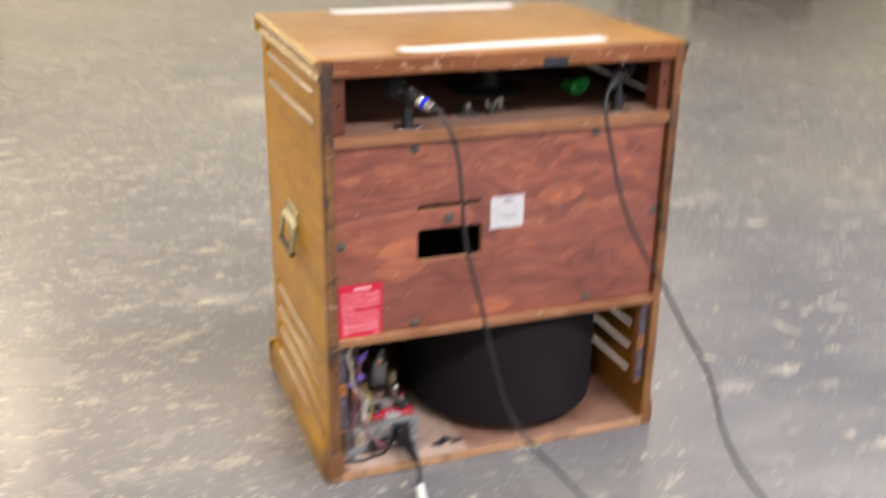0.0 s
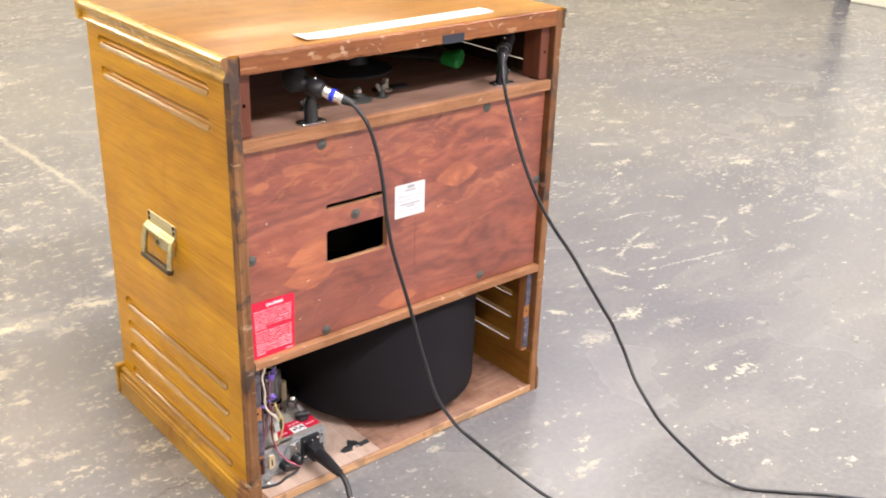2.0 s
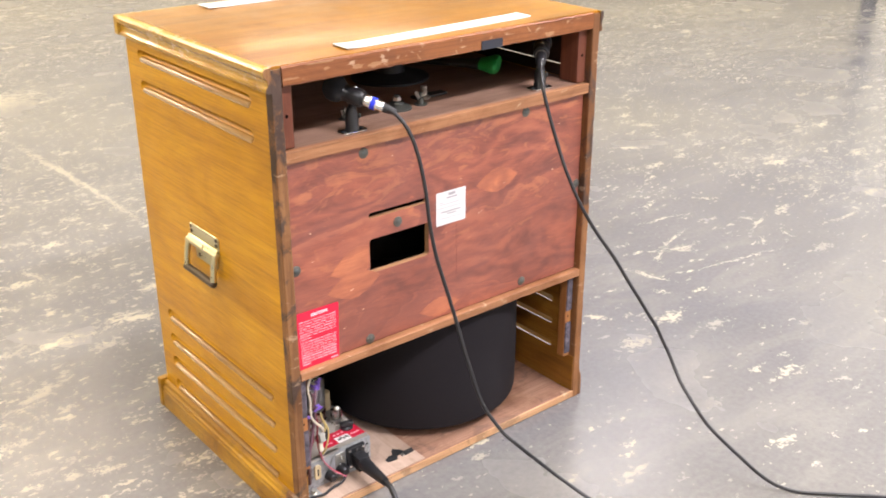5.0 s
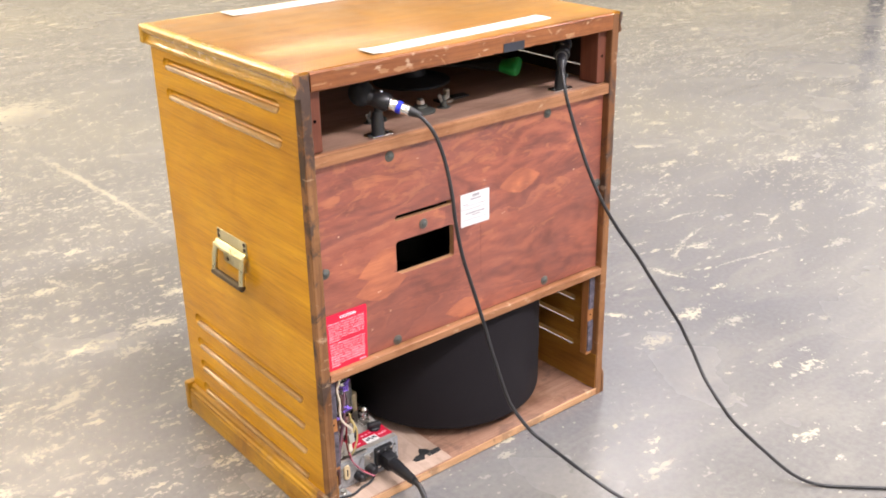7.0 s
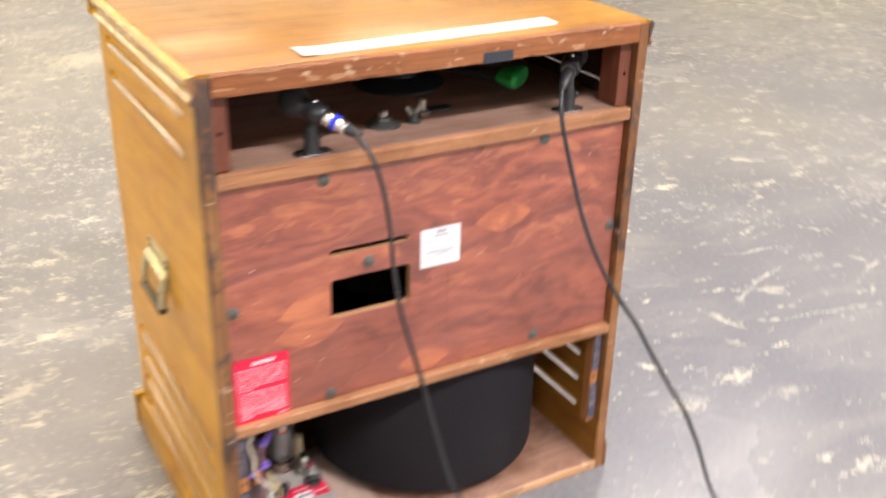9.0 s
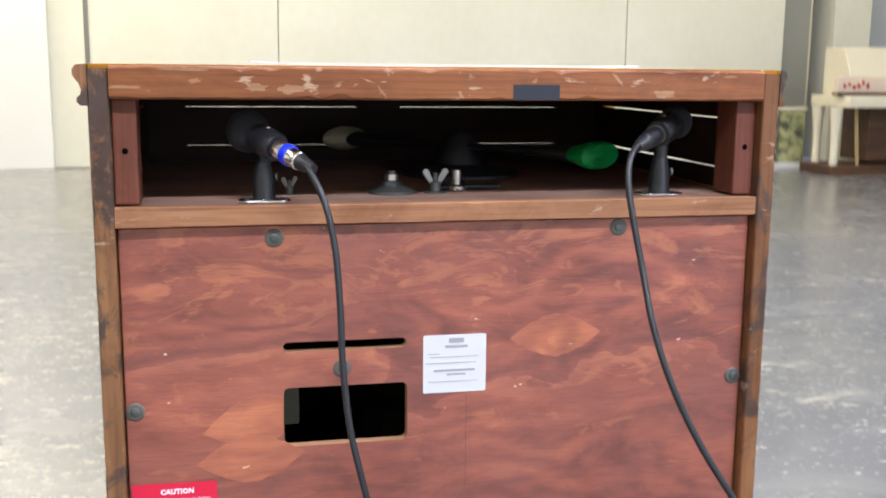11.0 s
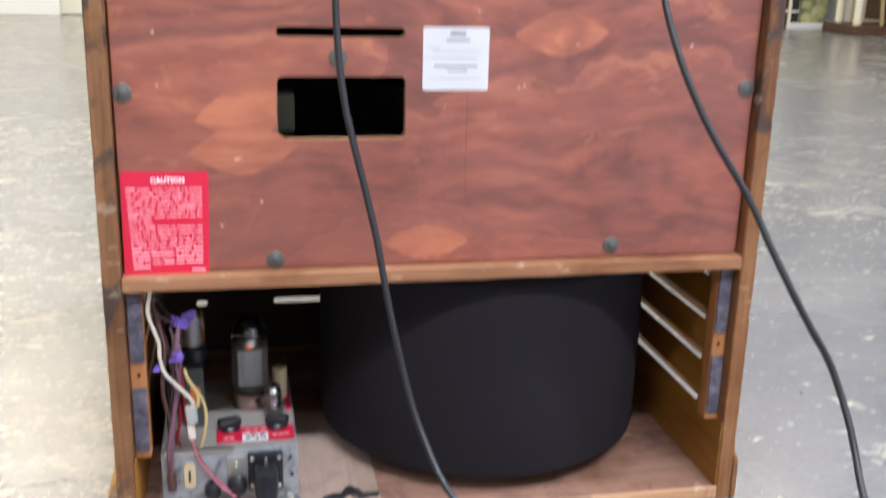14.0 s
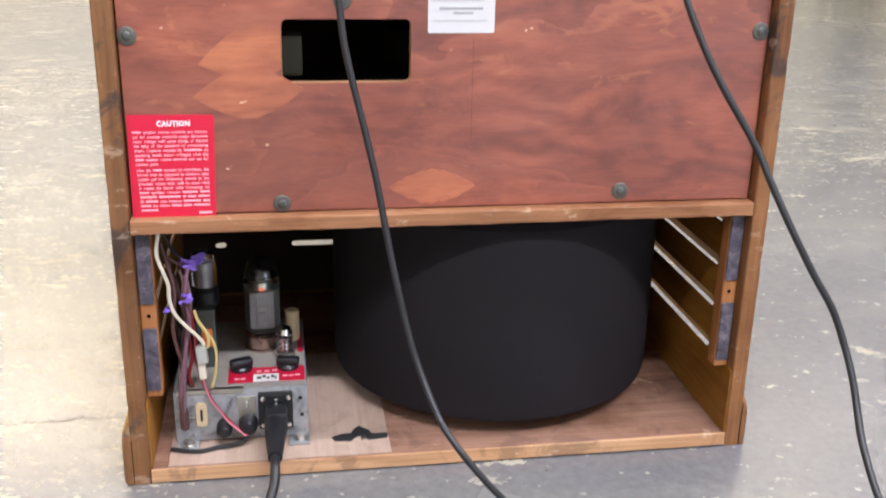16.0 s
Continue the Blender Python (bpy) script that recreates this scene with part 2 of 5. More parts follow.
ZINC = plain("dull_zinc", (0.13, 0.14, 0.13), 0.5, 0.9, vary=0.4, scale=200)
WASHER = plain("dull_washer", (0.115, 0.105, 0.088), 0.5, 0.35, vary=0.5, scale=260)
BRASS = plain("old_brass", (0.66, 0.62, 0.42), 0.30, 1.0, vary=0.4, scale=90)
GRIP = plain("bronze_grip", (0.07, 0.05, 0.03), 0.4, 0.5, vary=0.4)


def chassis_material():
    """Grey hammered steel, scratched, stained and dusty."""
    n = Nodes("dusty_chassis")
    a, b = n.noise(n.co, 42, 6, 0.7, 0.6), n.noise(n.co, 160, 4, 0.6)
    c = n.ramp(a, (0.30, (0.10, 0.095, 0.09)), (0.46, (0.32, 0.33, 0.34)), (0.72, (0.46, 0.47, 0.49)))
    rust = n.ramp(n.noise(n.mapped((60, 60, 60), (2, 3, 1)), 1.0, 5, 0.7, 0.4), (0.60, 0.0), (0.70, 0.7))
    c = n.mix(rust, c, (0.16, 0.10, 0.065))
    scratch = n.ramp(n.noise(n.mapped((40, 40, 500), (1, 1, 5), (0.2, 0.3, 0)), 1.0, 3, 0.6), (0.68, 0.0), (0.72, 0.8))
    c = n.mix(scratch, c, (0.62, 0.62, 0.62))
    n.bump(n.math("ADD", a, b), 0.3, 0.0008)
    return n.done(c, n.math("ADD", n.math("MULTIPLY", a, 0.3), 0.3), 0.45)


STEEL = chassis_material()
DUSTTOP = plain("dusty_top", (0.34, 0.31, 0.27), 0.75, 0.1, vary=0.6, scale=70)
REDPAPER = plain("red_card", (0.62, 0.008, 0.042), 0.5, vary=0.06)
LABELPAPER = plain("label_paper", (0.60, 0.59, 0.59), 0.55, vary=0.2, scale=60)
WHITEPAPER = plain("white_paper", (0.80, 0.78, 0.75), 0.6, vary=0.08)
INK = plain("faded_ink", (0.32, 0.31, 0.32), 0.7, vary=0.2)
PINKINK = plain("white_print", (0.92, 0.78, 0.79), 0.6, vary=0.05)
FADEINK = plain("fine_print", (0.88, 0.44, 0.49), 0.6, vary=0.2, scale=900)
BLACKINK = plain("black_ink", (0.02, 0.02, 0.02), 0.6)
TAPE = plain("black_tape", (0.030, 0.032, 0.040), 0.6, vary=0.3, Specular_IOR_Level=0.25)
WHITEPVC = plain("white_strip", (0.70, 0.69, 0.66), 0.4, vary=0.06)
BLUE = plain("blue_ring", (0.01, 0.03, 0.62), 0.4)
GREEN = plain("green_horn", (0.0, 0.24, 0.045), 0.5)
CREAMPL = plain("cream_plastic", (0.62, 0.55, 0.36), 0.5)
DIMBOARD = plain("old_fibreboard", (0.13, 0.12, 0.075), 0.7)
BEIGE = plain("beige_bakelite", (0.55, 0.43, 0.26), 0.45)
WIREWHITE = plain("cream_wire", (0.70, 0.62, 0.50), 0.5)
WIREBROWN = plain("brown_wire", (0.10, 0.045, 0.04), 0.5)
WIRERED = plain("red_wire", (0.26, 0.012, 0.02), 0.45)
WIREMAUVE = plain("mauve_wire", (0.20, 0.10, 0.13), 0.5, vary=0.4)
WIREPINK = plain("pink_wire", (0.55, 0.16, 0.22), 0.5)
WIREYEL = plain("yellow_wire", (0.62, 0.48, 0.20), 0.5)
PLATE = plain("tube_plate", (0.58, 0.58, 0.58), 0.42, 0.3, vary=0.5, scale=150)
MICA = plain("mica", (0.55, 0.53, 0.47), 0.4)
GETTER = plain("getter_mirror", (0.03, 0.03, 0.032), 0.10, 0.6, vary=0.3)
CAPORANGE = plain("orange_winding", (0.50, 0.13, 0.03), 0.5)
CREAM = plain("cream_paint", (0.72, 0.66, 0.50), 0.45, vary=0.12, scale=12)
BROWN = wood("dark_brown_wood", (0.05, 0.025, 0.015), (0.09, 0.045, 0.025), (0.13, 0.065, 0.035), 0, 0.45)
REDPAINT = plain("red_paint", (0.45, 0.05, 0.03), 0.5)
GREYDOOR = plain("grey_door_paint", (0.30, 0.30, 0.26), 0.5, vary=0.15, scale=5)
OLIVE = plain("olive_paint", (0.24, 0.23, 0.15), 0.5, vary=0.15, scale=5)
BLUEGREY = plain("blue_grey_board", (0.46, 0.48, 0.52), 0.5, vary=0.08, scale=6)
NAVY = plain("navy_cloth", (0.02, 0.025, 0.07), 0.8)
STEELROOF = plain("ceiling_paint", (0.60, 0.59, 0.55), 0.7, vary=0.1, scale=3)
FIXT = plain("white_enamel", (0.78, 0.78, 0.76), 0.4, vary=0.05)


def glass_material(name, tint):
    n = Nodes(name)
    return n.done(tint, 0.04, 0.0, Transmission_Weight=1.0, IOR=1.45)


GLASS = glass_material("smoky_glass", (0.86, 0.86, 0.86))


def glowing(name, colour, strength):
    n = Nodes(name)
    n.put(n.b.inputs["Emission Color"], colour), n.put(n.b.inputs["Emission Strength"], strength)
    return n.done(colour, 0.5)


VIOLET = plain("violet_wire", (0.25, 0.14, 0.62), 0.5, vary=0.4, scale=300)
HEATER = glowing("heater_glow", (1.0, 0.16, 0.03), 1.2)


def floor_material():
    """Grey floor paint over concrete, worn through in pale flakes, scratches and streaks."""
    n = Nodes("worn_floor_paint")
    big = n.noise(n.co, 0.55, 3, 0.5)
    mid = n.noise(n.co, 2.6, 4, 0.5, 0.2)
    fine = n.noise(n.co, 75, 4, 0.65)
    grit = n.noise(n.co, 240, 2, 0.6)
    colour = n.ramp(mid, (0.3, (0.130, 0.131, 0.143)), (0.7, (0.164, 0.163, 0.171)))
    colour = n.mix(n.ramp(big, (0.42, 0.0), (0.66, 0.5)), colour, (0.235, 0.222, 0.185))
    colour = n.mix(0.55, colour, n.ramp(fine, (0.3, (0.68, 0.68, 0.69)), (0.68, (1.2, 1.2, 1.18))), "MULTIPLY")
    # thin paint, rubbed in one direction
    rub = n.ramp(n.noise(n.mapped((2.4, 7.0, 1), (1, 6, 0), (0, 0, 0.45)), 1.0, 5, 0.62, 0.8), (0.50, 0.0), (0.80, 0.42))
    colour = n.mix(rub, colour, (0.34, 0.325, 0.285))
    # how far the paint has gone; little on the right
    area = n.noise(n.mapped((1, 1, 1), (4.3, 2.1, 0)), 1.3, 3, 0.55)
    apart = n.add("ShaderNodeVectorMath", Vector=n.mapped((1, 1, 0), (-0.80, 0.12, 0)))
    apart.operation = "LENGTH"
    calm = n.ramp(apart.outputs["Value"], (0.50, 1.0), (1.05, 0.0))
    wear = n.math("SUBTRACT", n.ramp(area, (0.40, 0.0), (0.70, 1.0)), n.math("MULTIPLY", calm, 1.0), True)
    trod = n.ramp(n.math("ADD", n.add("ShaderNodeSeparateXYZ", Vector=n.co).outputs[0], 1.0), (0.75, 0.32), (1.35, 0.0))
    wear = n.math("ADD", wear, trod)
    warp = n.add("ShaderNodeTexNoise", Vector=n.co, Scale=46.0, Detail=4.0, Roughness=0.7).outputs["Color"]
    ragged = n.noise(n.mapped((30.0, 62.0, 1), (3, 8, 0), (0, 0, 0.35)), 1.0, 8, 0.82, 1.0)
    bare = n.math("MULTIPLY", wear, 0.0)

    sway = n.t.nodes.new("ShaderNodeVectorMath")
    sway.operation = "MULTIPLY_ADD"
    n.put(sway.inputs[0], n.add("ShaderNodeTexNoise", Vector=n.co, Scale=17.0, Detail=3.0, Roughness=0.6).outputs["Color"])
    sway.inputs[1].default_value = (0.05, 0.05, 0)
    n.put(sway.inputs[2], n.mapped((1, 1, 1), (-0.025, -0.025, 0)))
    bent_co = sway.outputs[0]

    def after(value):
        """The place on the floor, worked out only once the value is known: it keeps the long chain of spots cheap."""
        v = n.t.nodes.new("ShaderNodeVectorMath")
        v.operation = "MULTIPLY_ADD"
        n.put(v.inputs[0], value)
        v.inputs[1].default_value = (0, 0, 0.0001)
        n.put(v.inputs[2], bent_co)
        return v.outputs[0]

    # layers of flakes: size along, size across, turn, share of cells, reach, warp
    for along, across, turn, share, reach, bend, thin in ((8.0, 17.0, 0.35, 0.30, 0.28, 1.5, 0.8), (19.0, 38.0, -0.4, 0.28, 0.28, 2.0, 0.8), (30.0, 66.0, 0.6, 0.26, 0.30, 2.2, 0.8), (60.0, 110.0, 0.2, 0.19, 0.34, 2.6, 0.6), (130.0, 150.0, 0.9, 0.15, 0.36, 2.6, 0.5)):
        co = n.mapped((along, across, 0.0), (along * 0.37, across * 0.21, 0), (0, 0, turn))
        bent = n.t.nodes.new("ShaderNodeVectorMath")
        bent.operation = "MULTIPLY_ADD"
        n.put(bent.inputs[0], warp)
        bent.inputs[1].default_value = (bend, bend, 0)
        n.put(bent.inputs[2], co)
        cell = n.add("ShaderNodeTexVoronoi", Vector=bent.outputs[0], Scale=1.0)
        cell.voronoi_dimensions = "2D"
        dice = n.add("ShaderNodeSeparateColor", Color=cell.outputs["Color"])
        chosen = n.math("LESS_THAN", dice.outputs[0], n.math("MULTIPLY", n.math("ADD", wear, 0.12), share))
        size = n.math("MULTIPLY", n.math("ADD", dice.outputs[1], 0.25), reach)
        ragged_edge = n.math("ADD", cell.outputs["Distance"], n.math("MULTIPLY", n.math("SUBTRACT", fine, 0.5), 1.5))
        flake = n.math("MULTIPLY", n.ramp(n.math("SUBTRACT", size, ragged_edge), (0.0, 0.0), (0.16, 1.0)), n.math("MULTIPLY", chosen, n.math("MULTIPLY", n.math("ADD", n.math("MULTIPLY", dice.outputs[2], 0.8), 0.2), thin)))
        bare = n.math("MAXIMUM", bare, flake)
    # single large worn spots: x, y, half length, half width, turn
    for sx, sy, ra, rb, turn, keep in WORN:
        rotated = n.add("ShaderNodeVectorRotate", Vector=after(bare), Center=(sx, sy, 0), Angle=-turn)
        rel = n.mapped((1 / ra, 1 / rb, 0.0), (-sx / ra, -sy / rb, 0), (0, 0, 0), rotated.outputs["Vector"])
        dist = n.t.nodes.new("ShaderNodeVectorMath")
        dist.operation = "LENGTH"
        n.put(dist.inputs[0], rel)
        edge = n.math("ADD", dist.outputs["Value"], n.math("MULTIPLY", n.math("SUBTRACT", ragged, 0.44), 6.0))
        bare = n.math("MAXIMUM", bare, n.ramp(edge, (0.55, keep), (0.95, 0.0)))
    # scratches where things were dragged: x, y, half length, half width, turn
    frayed = n.math("MULTIPLY", n.math("SUBTRACT", n.noise(n.mapped((120.0, 120.0, 1), (2, 5, 0)), 1.0, 6, 0.75, 0.8), 0.42), 6.0)
    for sx, sy, ra, rb, turn in DRAGGED:
        rotated = n.add("ShaderNodeVectorRotate", Vector=after(bare), Center=(sx, sy, 0), Angle=-turn)
        rel = n.mapped((1 / ra, 1 / rb, 0.0), (-sx / ra, -sy / rb, 0), (0, 0, 0), rotated.outputs["Vector"])
        dist = n.t.nodes.new("ShaderNodeVectorMath")
        dist.operation = "LENGTH"
        n.put(dist.inputs[0], rel)
        bare = n.math("MAXIMUM", bare, n.ramp(n.math("ADD", dist.outputs["Value"], frayed), (0.45, 0.72), (1.1, 0.0)))
    colour = n.mix(n.math("MULTIPLY", bare, 0.8), colour, n.mix(mid, (0.56, 0.50, 0.34), (0.70, 0.64, 0.47)))
    dirt = n.ramp(n.noise(n.mapped((70, 70, 1), (9, 9, 0)), 1.0, 2, 0.5), (0.75, 0.0), (0.775, 1.0))
    colour = n.mix(dirt, colour, (0.06, 0.055, 0.055))
    # a crack in the slab
    at = n.add("ShaderNodeSeparateXYZ", Vector=n.co)
    off = n.math("ABSOLUTE", n.math("ADD", n.math("SUBTRACT", at.outputs[1], 0.143), n.math("MULTIPLY", n.math("SUBTRACT", n.noise(n.co, 20, 5, 0.65), 0.5), 0.07)))
    near = n.ramp(n.math("ABSOLUTE", n.math("SUBTRACT", at.outputs[0], -0.47)), (0.085, 1.0), (0.13, 0.0))
    crack = n.math("MULTIPLY", n.ramp(off, (0.0006, 0.85), (0.0026, 0.0)), near)
    colour = n.mix(n.math("MULTIPLY", crack, 0.8), colour, (0.07, 0.055, 0.04))
    lumps = n.noise(n.co, 34, 4, 0.6, 0.6)
    relief = n.math("ADD", n.math("MULTIPLY", lumps, 0.9), n.math("MULTIPLY", bare, -0.5))
    relief = n.math("ADD", relief, n.math("ADD", n.math("MULTIPLY", fine, 0.55), n.math("MULTIPLY", grit, 0.25)))
    n.bump(n.math("SUBTRACT", relief, n.math("MULTIPLY", crack, 1.5)), 0.38, 0.0016)
    r = n.math("ADD", n.math("MULTIPLY", mid, 0.12), n.math("ADD", 0.20, n.math("MULTIPLY", bare, 0.22)))
    return n.done(colour, r, 0.0, Coat_Weight=0.2, Coat_Roughness=0.2)


WORN = [(-0.445, 0.922, 0.075, 0.036, 0.12, 1.0), (-0.25, 0.935, 0.075, 0.042, -0.3, 0.75), (0.02, 2.08, 0.60, 0.020, 1.63, 0.6), (0.10, 3.15, 0.30, 0.20, 0.3, 0.6),
        (-0.55, 0.72, 0.12, 0.03, 0.5, 0.5), (1.25, 1.25, 0.18, 0.025, 0.2, 0.6), (2.00, 1.22, 0.07, 0.03, -0.75, 0.7), (1.74, 1.06, 0.08, 0.02, -0.74, 0.7), (0.645, 0.214, 0.04, 0.018, -1.0, 0.8), (-0.13, 1.07, 0.05, 0.035, 0.1, 0.8)]
DRAGGED = [(1.179, 0.412, 0.111, 0.010, 0.30), (1.146, 0.360, 0.084, 0.014, -0.09), (1.134, 0.348, 0.055, 0.014, -0.72), (1.064, 0.357, 0.070, 0.010, 0.56), (1.271, 0.532, 0.105, 0.008, -0.16), (1.532, 0.558, 0.040, 0.009, -0.91), (1.480, 0.381, 0.032, 0.013, -0.72), (1.488, 0.329, 0.097, 0.009, 0.32), (1.373, 0.237, 0.043, 0.009, 0.78)]
DRAGGED += [(1.477, 0.227, 0.036, 0.010, 1.44), (1.207, 0.205, 0.185, 0.006, -0.18), (1.732, 0.196, 0.133, 0.009, -0.07), (0.932, 0.294, 0.092, 0.013, -1.26), (0.880, 0.205, 0.036, 0.012, -1.0), (-0.359, 0.917, 0.030, 0.012, -0.21), (-0.507, 0.872, 0.038, 0.010, -0.17), (-0.649, 0.774, 0.037, 0.013, 0.25), (-0.611, 0.393, 0.026, 0.015, -0.70), (-0.540, 0.367, 0.060, 0.013, -0.10)]
DRAGGED += [(-0.410, 0.365, 0.040, 0.012, -0.12), (-0.428, 0.478, 0.024, 0.011, -0.10), (0.030, 1.860, 0.520, 0.014, -1.55), (-0.353, 1.337, 0.067, 0.014, -1.19), (-0.675, 0.560, 0.040, 0.020, 0.09)]
FLOORPAINT = floor_material()


def wall_material():
    n = Nodes("wall_paint")
    a, b = n.noise(n.co, 1.2, 4, 0.6), n.noise(n.co, 14, 4, 0.6)
    c = n.ramp(a, (0.3, (0.74, 0.72, 0.58)), (0.7, (0.80, 0.785, 0.66)))
    c = n.mix(0.4, c, n.ramp(b, (0.3, (0.9, 0.9, 0.9)), (0.7, (1, 1, 1))), "MULTIPLY")
    n.bump(b, 0.15, 0.002)
    return n.done(c, 0.5)


WALL = wall_material()

# ---- mesh helpers ----


def part(name, bm, material, parent=None, label="", smooth=False):
    """Links a bmesh as one mesh object, in world coordinates, under a thing or a part."""
    me = bpy.data.meshes.new(name)
    bm.normal_update()
    bm.to_mesh(me)
    bm.free()
    me.materials.append(material)
    if smooth:
        for p in me.polygons:
            p.use_smooth = True
        me.set_sharp_from_angle(angle=radians(38))
    ob = new(name, me)
    if parent:
        ob.parent = parent
        ob.matrix_parent_inverse = Matrix.Translation(-parent.location)
    if label:
        ob["label"] = label
    return ob


def thing(name, at, label, category, group="", kind=""):
    ob = new(name)
    ob.location = at
    ob.empty_display_size = 0.05
    return tagged(ob, label, category, group, kind)


def bevel(bm, width, segments=2, edges=None):
    if width > 0:
        bmesh.ops.bevel(bm, geom=edges or bm.edges[:], offset=width, segments=segments, profile=0.6, affect="EDGES", clamp_overlap=True)
    return bm


def box(x0, x1, y0, y1, z0, z1, r=0.0, seg=2):
    bm = bmesh.new()
    bmesh.ops.create_cube(bm, size=1.0, matrix=Matrix.Translation(((x0 + x1) / 2, (y0 + y1) / 2, (z0 + z1) / 2)) @ Matrix.Diagonal((x1 - x0, y1 - y0, z1 - z0, 1)))
    return bevel(bm, r, seg)


def chipped_bar(x0, x1, y0, y1, z0, z1, wear, seed, axis):
    """A bar along x (0) or z (2) whose back corners are rounded unevenly, with dents and a few chips."""
    rng = random.Random(seed)
    lo, hi = (x0, x1) if axis == 0 else (z0, z1)
    count = int((hi - lo) / 0.007)
    deep = [rng.uniform(0.35, 1.0) * wear for q in range(count + 1)]
    low, top = [list(deep), list(deep)]
    for some in (low, top):
        rng.shuffle(some)
        for q in range(1, count):
            some[q] = (some[q - 1] + some[q]) / 2
        for q in range(count // 14):
            at = rng.randrange(2, count - 3)
            for k, f in ((-1, 1.3), (0, rng.uniform(1.6, 2.4)), (1, 1.3)):
                some[at + k] = min(some[at + k] * f, wear * 1.9)
    u0, u1 = (z0, z1) if axis == 0 else (x0, x1)
    bm = bmesh.new()
    rings = []
    for q in range(count + 1):
        v = lo + (hi - lo) * q / count
        a, b = low[q], top[q]
        a, b = min(a, (u1 - u0) * 0.45), min(b, (u1 - u0) * 0.45)
        d = min(wear, (y1 - y0) * 0.4)
        ring = [(u0, y1), (u0 + 0.10 * a, y0 + d * min(1.6, a / wear * 1.3)), (u0 + 0.35 * a, y0 + 0.45 * d), (u0 + a, y0), (u1 - b, y0), (u1 - 0.35 * b, y0 + 0.45 * d), (u1 - 0.10 * b, y0 + d * min(1.6, b / wear * 1.3)), (u1, y1)]
        rings.append([bm.verts.new((v, y, u) if axis == 0 else (u, y, v)) for u, y in ring])
    for p, r in zip(rings, rings[1:]):
        for k in range(8):
            w = (k + 1) % 8
            bm.faces.new((p[k], p[w], r[w], r[k]))
    bm.faces.new(rings[0][::-1]), bm.faces.new(rings[-1])
    bmesh.ops.recalc_face_normals(bm, faces=bm.faces[:])
    return bm


def join(*bms):
    out = bmesh.new()
    for b in bms:
        me = bpy.data.meshes.new("tmp")
        b.to_mesh(me)
        b.free()
        out.from_mesh(me)
        bpy.data.meshes.remove(me)
    return out


def moved(bm, m):
    bmesh.ops.transform(bm, matrix=m, verts=bm.verts[:])
    return bm


def aim(at, way):
    """The pose at a place whose z axis runs along way."""
    return Matrix.Translation(at) @ Vector(way).to_track_quat("Z", "Y").to_matrix().to_4x4()


def lathe(profile, n=28, m=Matrix.Identity(4)):
    """A solid turned from (radius, height) pairs about z, then posed by m."""
    bm = bmesh.new()
    rings = []
    for r, z in profile:
        if r < 1e-6:
            rings.append([bm.verts.new((0, 0, z))])
        else:
            rings.append([bm.verts.new((r * math.cos(2 * math.pi * i / n), r * math.sin(2 * math.pi * i / n), z)) for i in range(n)])
    for a, b in zip(rings, rings[1:]):
        for i in range(n):
            j = (i + 1) % n
            if len(a) == 1 and len(b) > 1:
                bm.faces.new((a[0], b[j], b[i]))
            elif len(b) == 1 and len(a) > 1:
                bm.faces.new((a[i], a[j], b[0]))
            elif len(a) > 1:
                bm.faces.new((a[i], a[j], b[j], b[i]))
    if len(rings[0]) > 1:
        bm.faces.new(rings[0][::-1])
    if len(rings[-1]) > 1:
        bm.faces.new(rings[-1])
    return moved(bm, m)


def rod(a, b, r, n=16, edge=0.0):
    a, b = Vector(a), Vector(b)
    h = (b - a).length
    e = min(edge, r * 0.6, h * 0.4)
    prof = [(r, 0), (r, h)] if e <= 0 else [(r - e, 0), (r, e), (r, h - e), (r - e, h)]
    return lathe(prof, n, aim(a, b - a))


def spline(points, steps=8):
    """A smooth line through the points."""
    p = [Vector(q) for q in points]
    p = [2 * p[0] - p[1]] + p + [2 * p[-1] - p[-2]]
    out = []
    for i in range(1, len(p) - 2):
        for s in range(steps):
            u = s / steps
            a, b, c, d = p[i - 1], p[i], p[i + 1], p[i + 2]
            out.append(0.5 * (2 * b + (c - a) * u + (2 * a - 5 * b + 4 * c - d) * u * u + (3 * b - a - 3 * c + d) * u ** 3))
    out.append(p[-2])
    return out


def tube(points, r, n=10, steps=8, closed=False):
    line = spline(points, steps) if steps > 1 else [Vector(q) for q in points]
    bm = bmesh.new()
    rings, side = [], None
    for i, q in enumerate(line):
        way = (line[min(i + 1, len(line) - 1)] - line[max(i - 1, 0)]).normalized()
        if side is None:
            side = way.orthogonal().normalized()
        side = (side - way * side.dot(way)).normalized()
        up = way.cross(side)
        rings.append([bm.verts.new(q + r * (math.cos(2 * math.pi * k / n) * side + math.sin(2 * math.pi * k / n) * up)) for k in range(n)])
    for a, b in zip(rings, rings[1:]):
        for k in range(n):
            bm.faces.new((a[k], a[(k + 1) % n], b[(k + 1) % n], b[k]))
    bm.faces.new(rings[0][::-1]), bm.faces.new(rings[-1])
    return bm


def extrude_outline(points, depth, m=Matrix.Identity(4), r=0.0, seg=1):
    """A plate from a flat outline in x, y, raised by depth along z, then posed by m."""
    bm = bmesh.new()
    f = bm.faces.new([bm.verts.new((x, y, 0)) for x, y in points])
    made = bmesh.ops.extrude_face_region(bm, geom=[f])
    bmesh.ops.translate(bm, verts=[v for v in made["geom"] if isinstance(v, bmesh.types.BMVert)], vec=(0, 0, depth))
    bmesh.ops.recalc_face_normals(bm, faces=bm.faces[:])
    if r:
        bevel(bm, r, seg)
    return moved(bm, m)


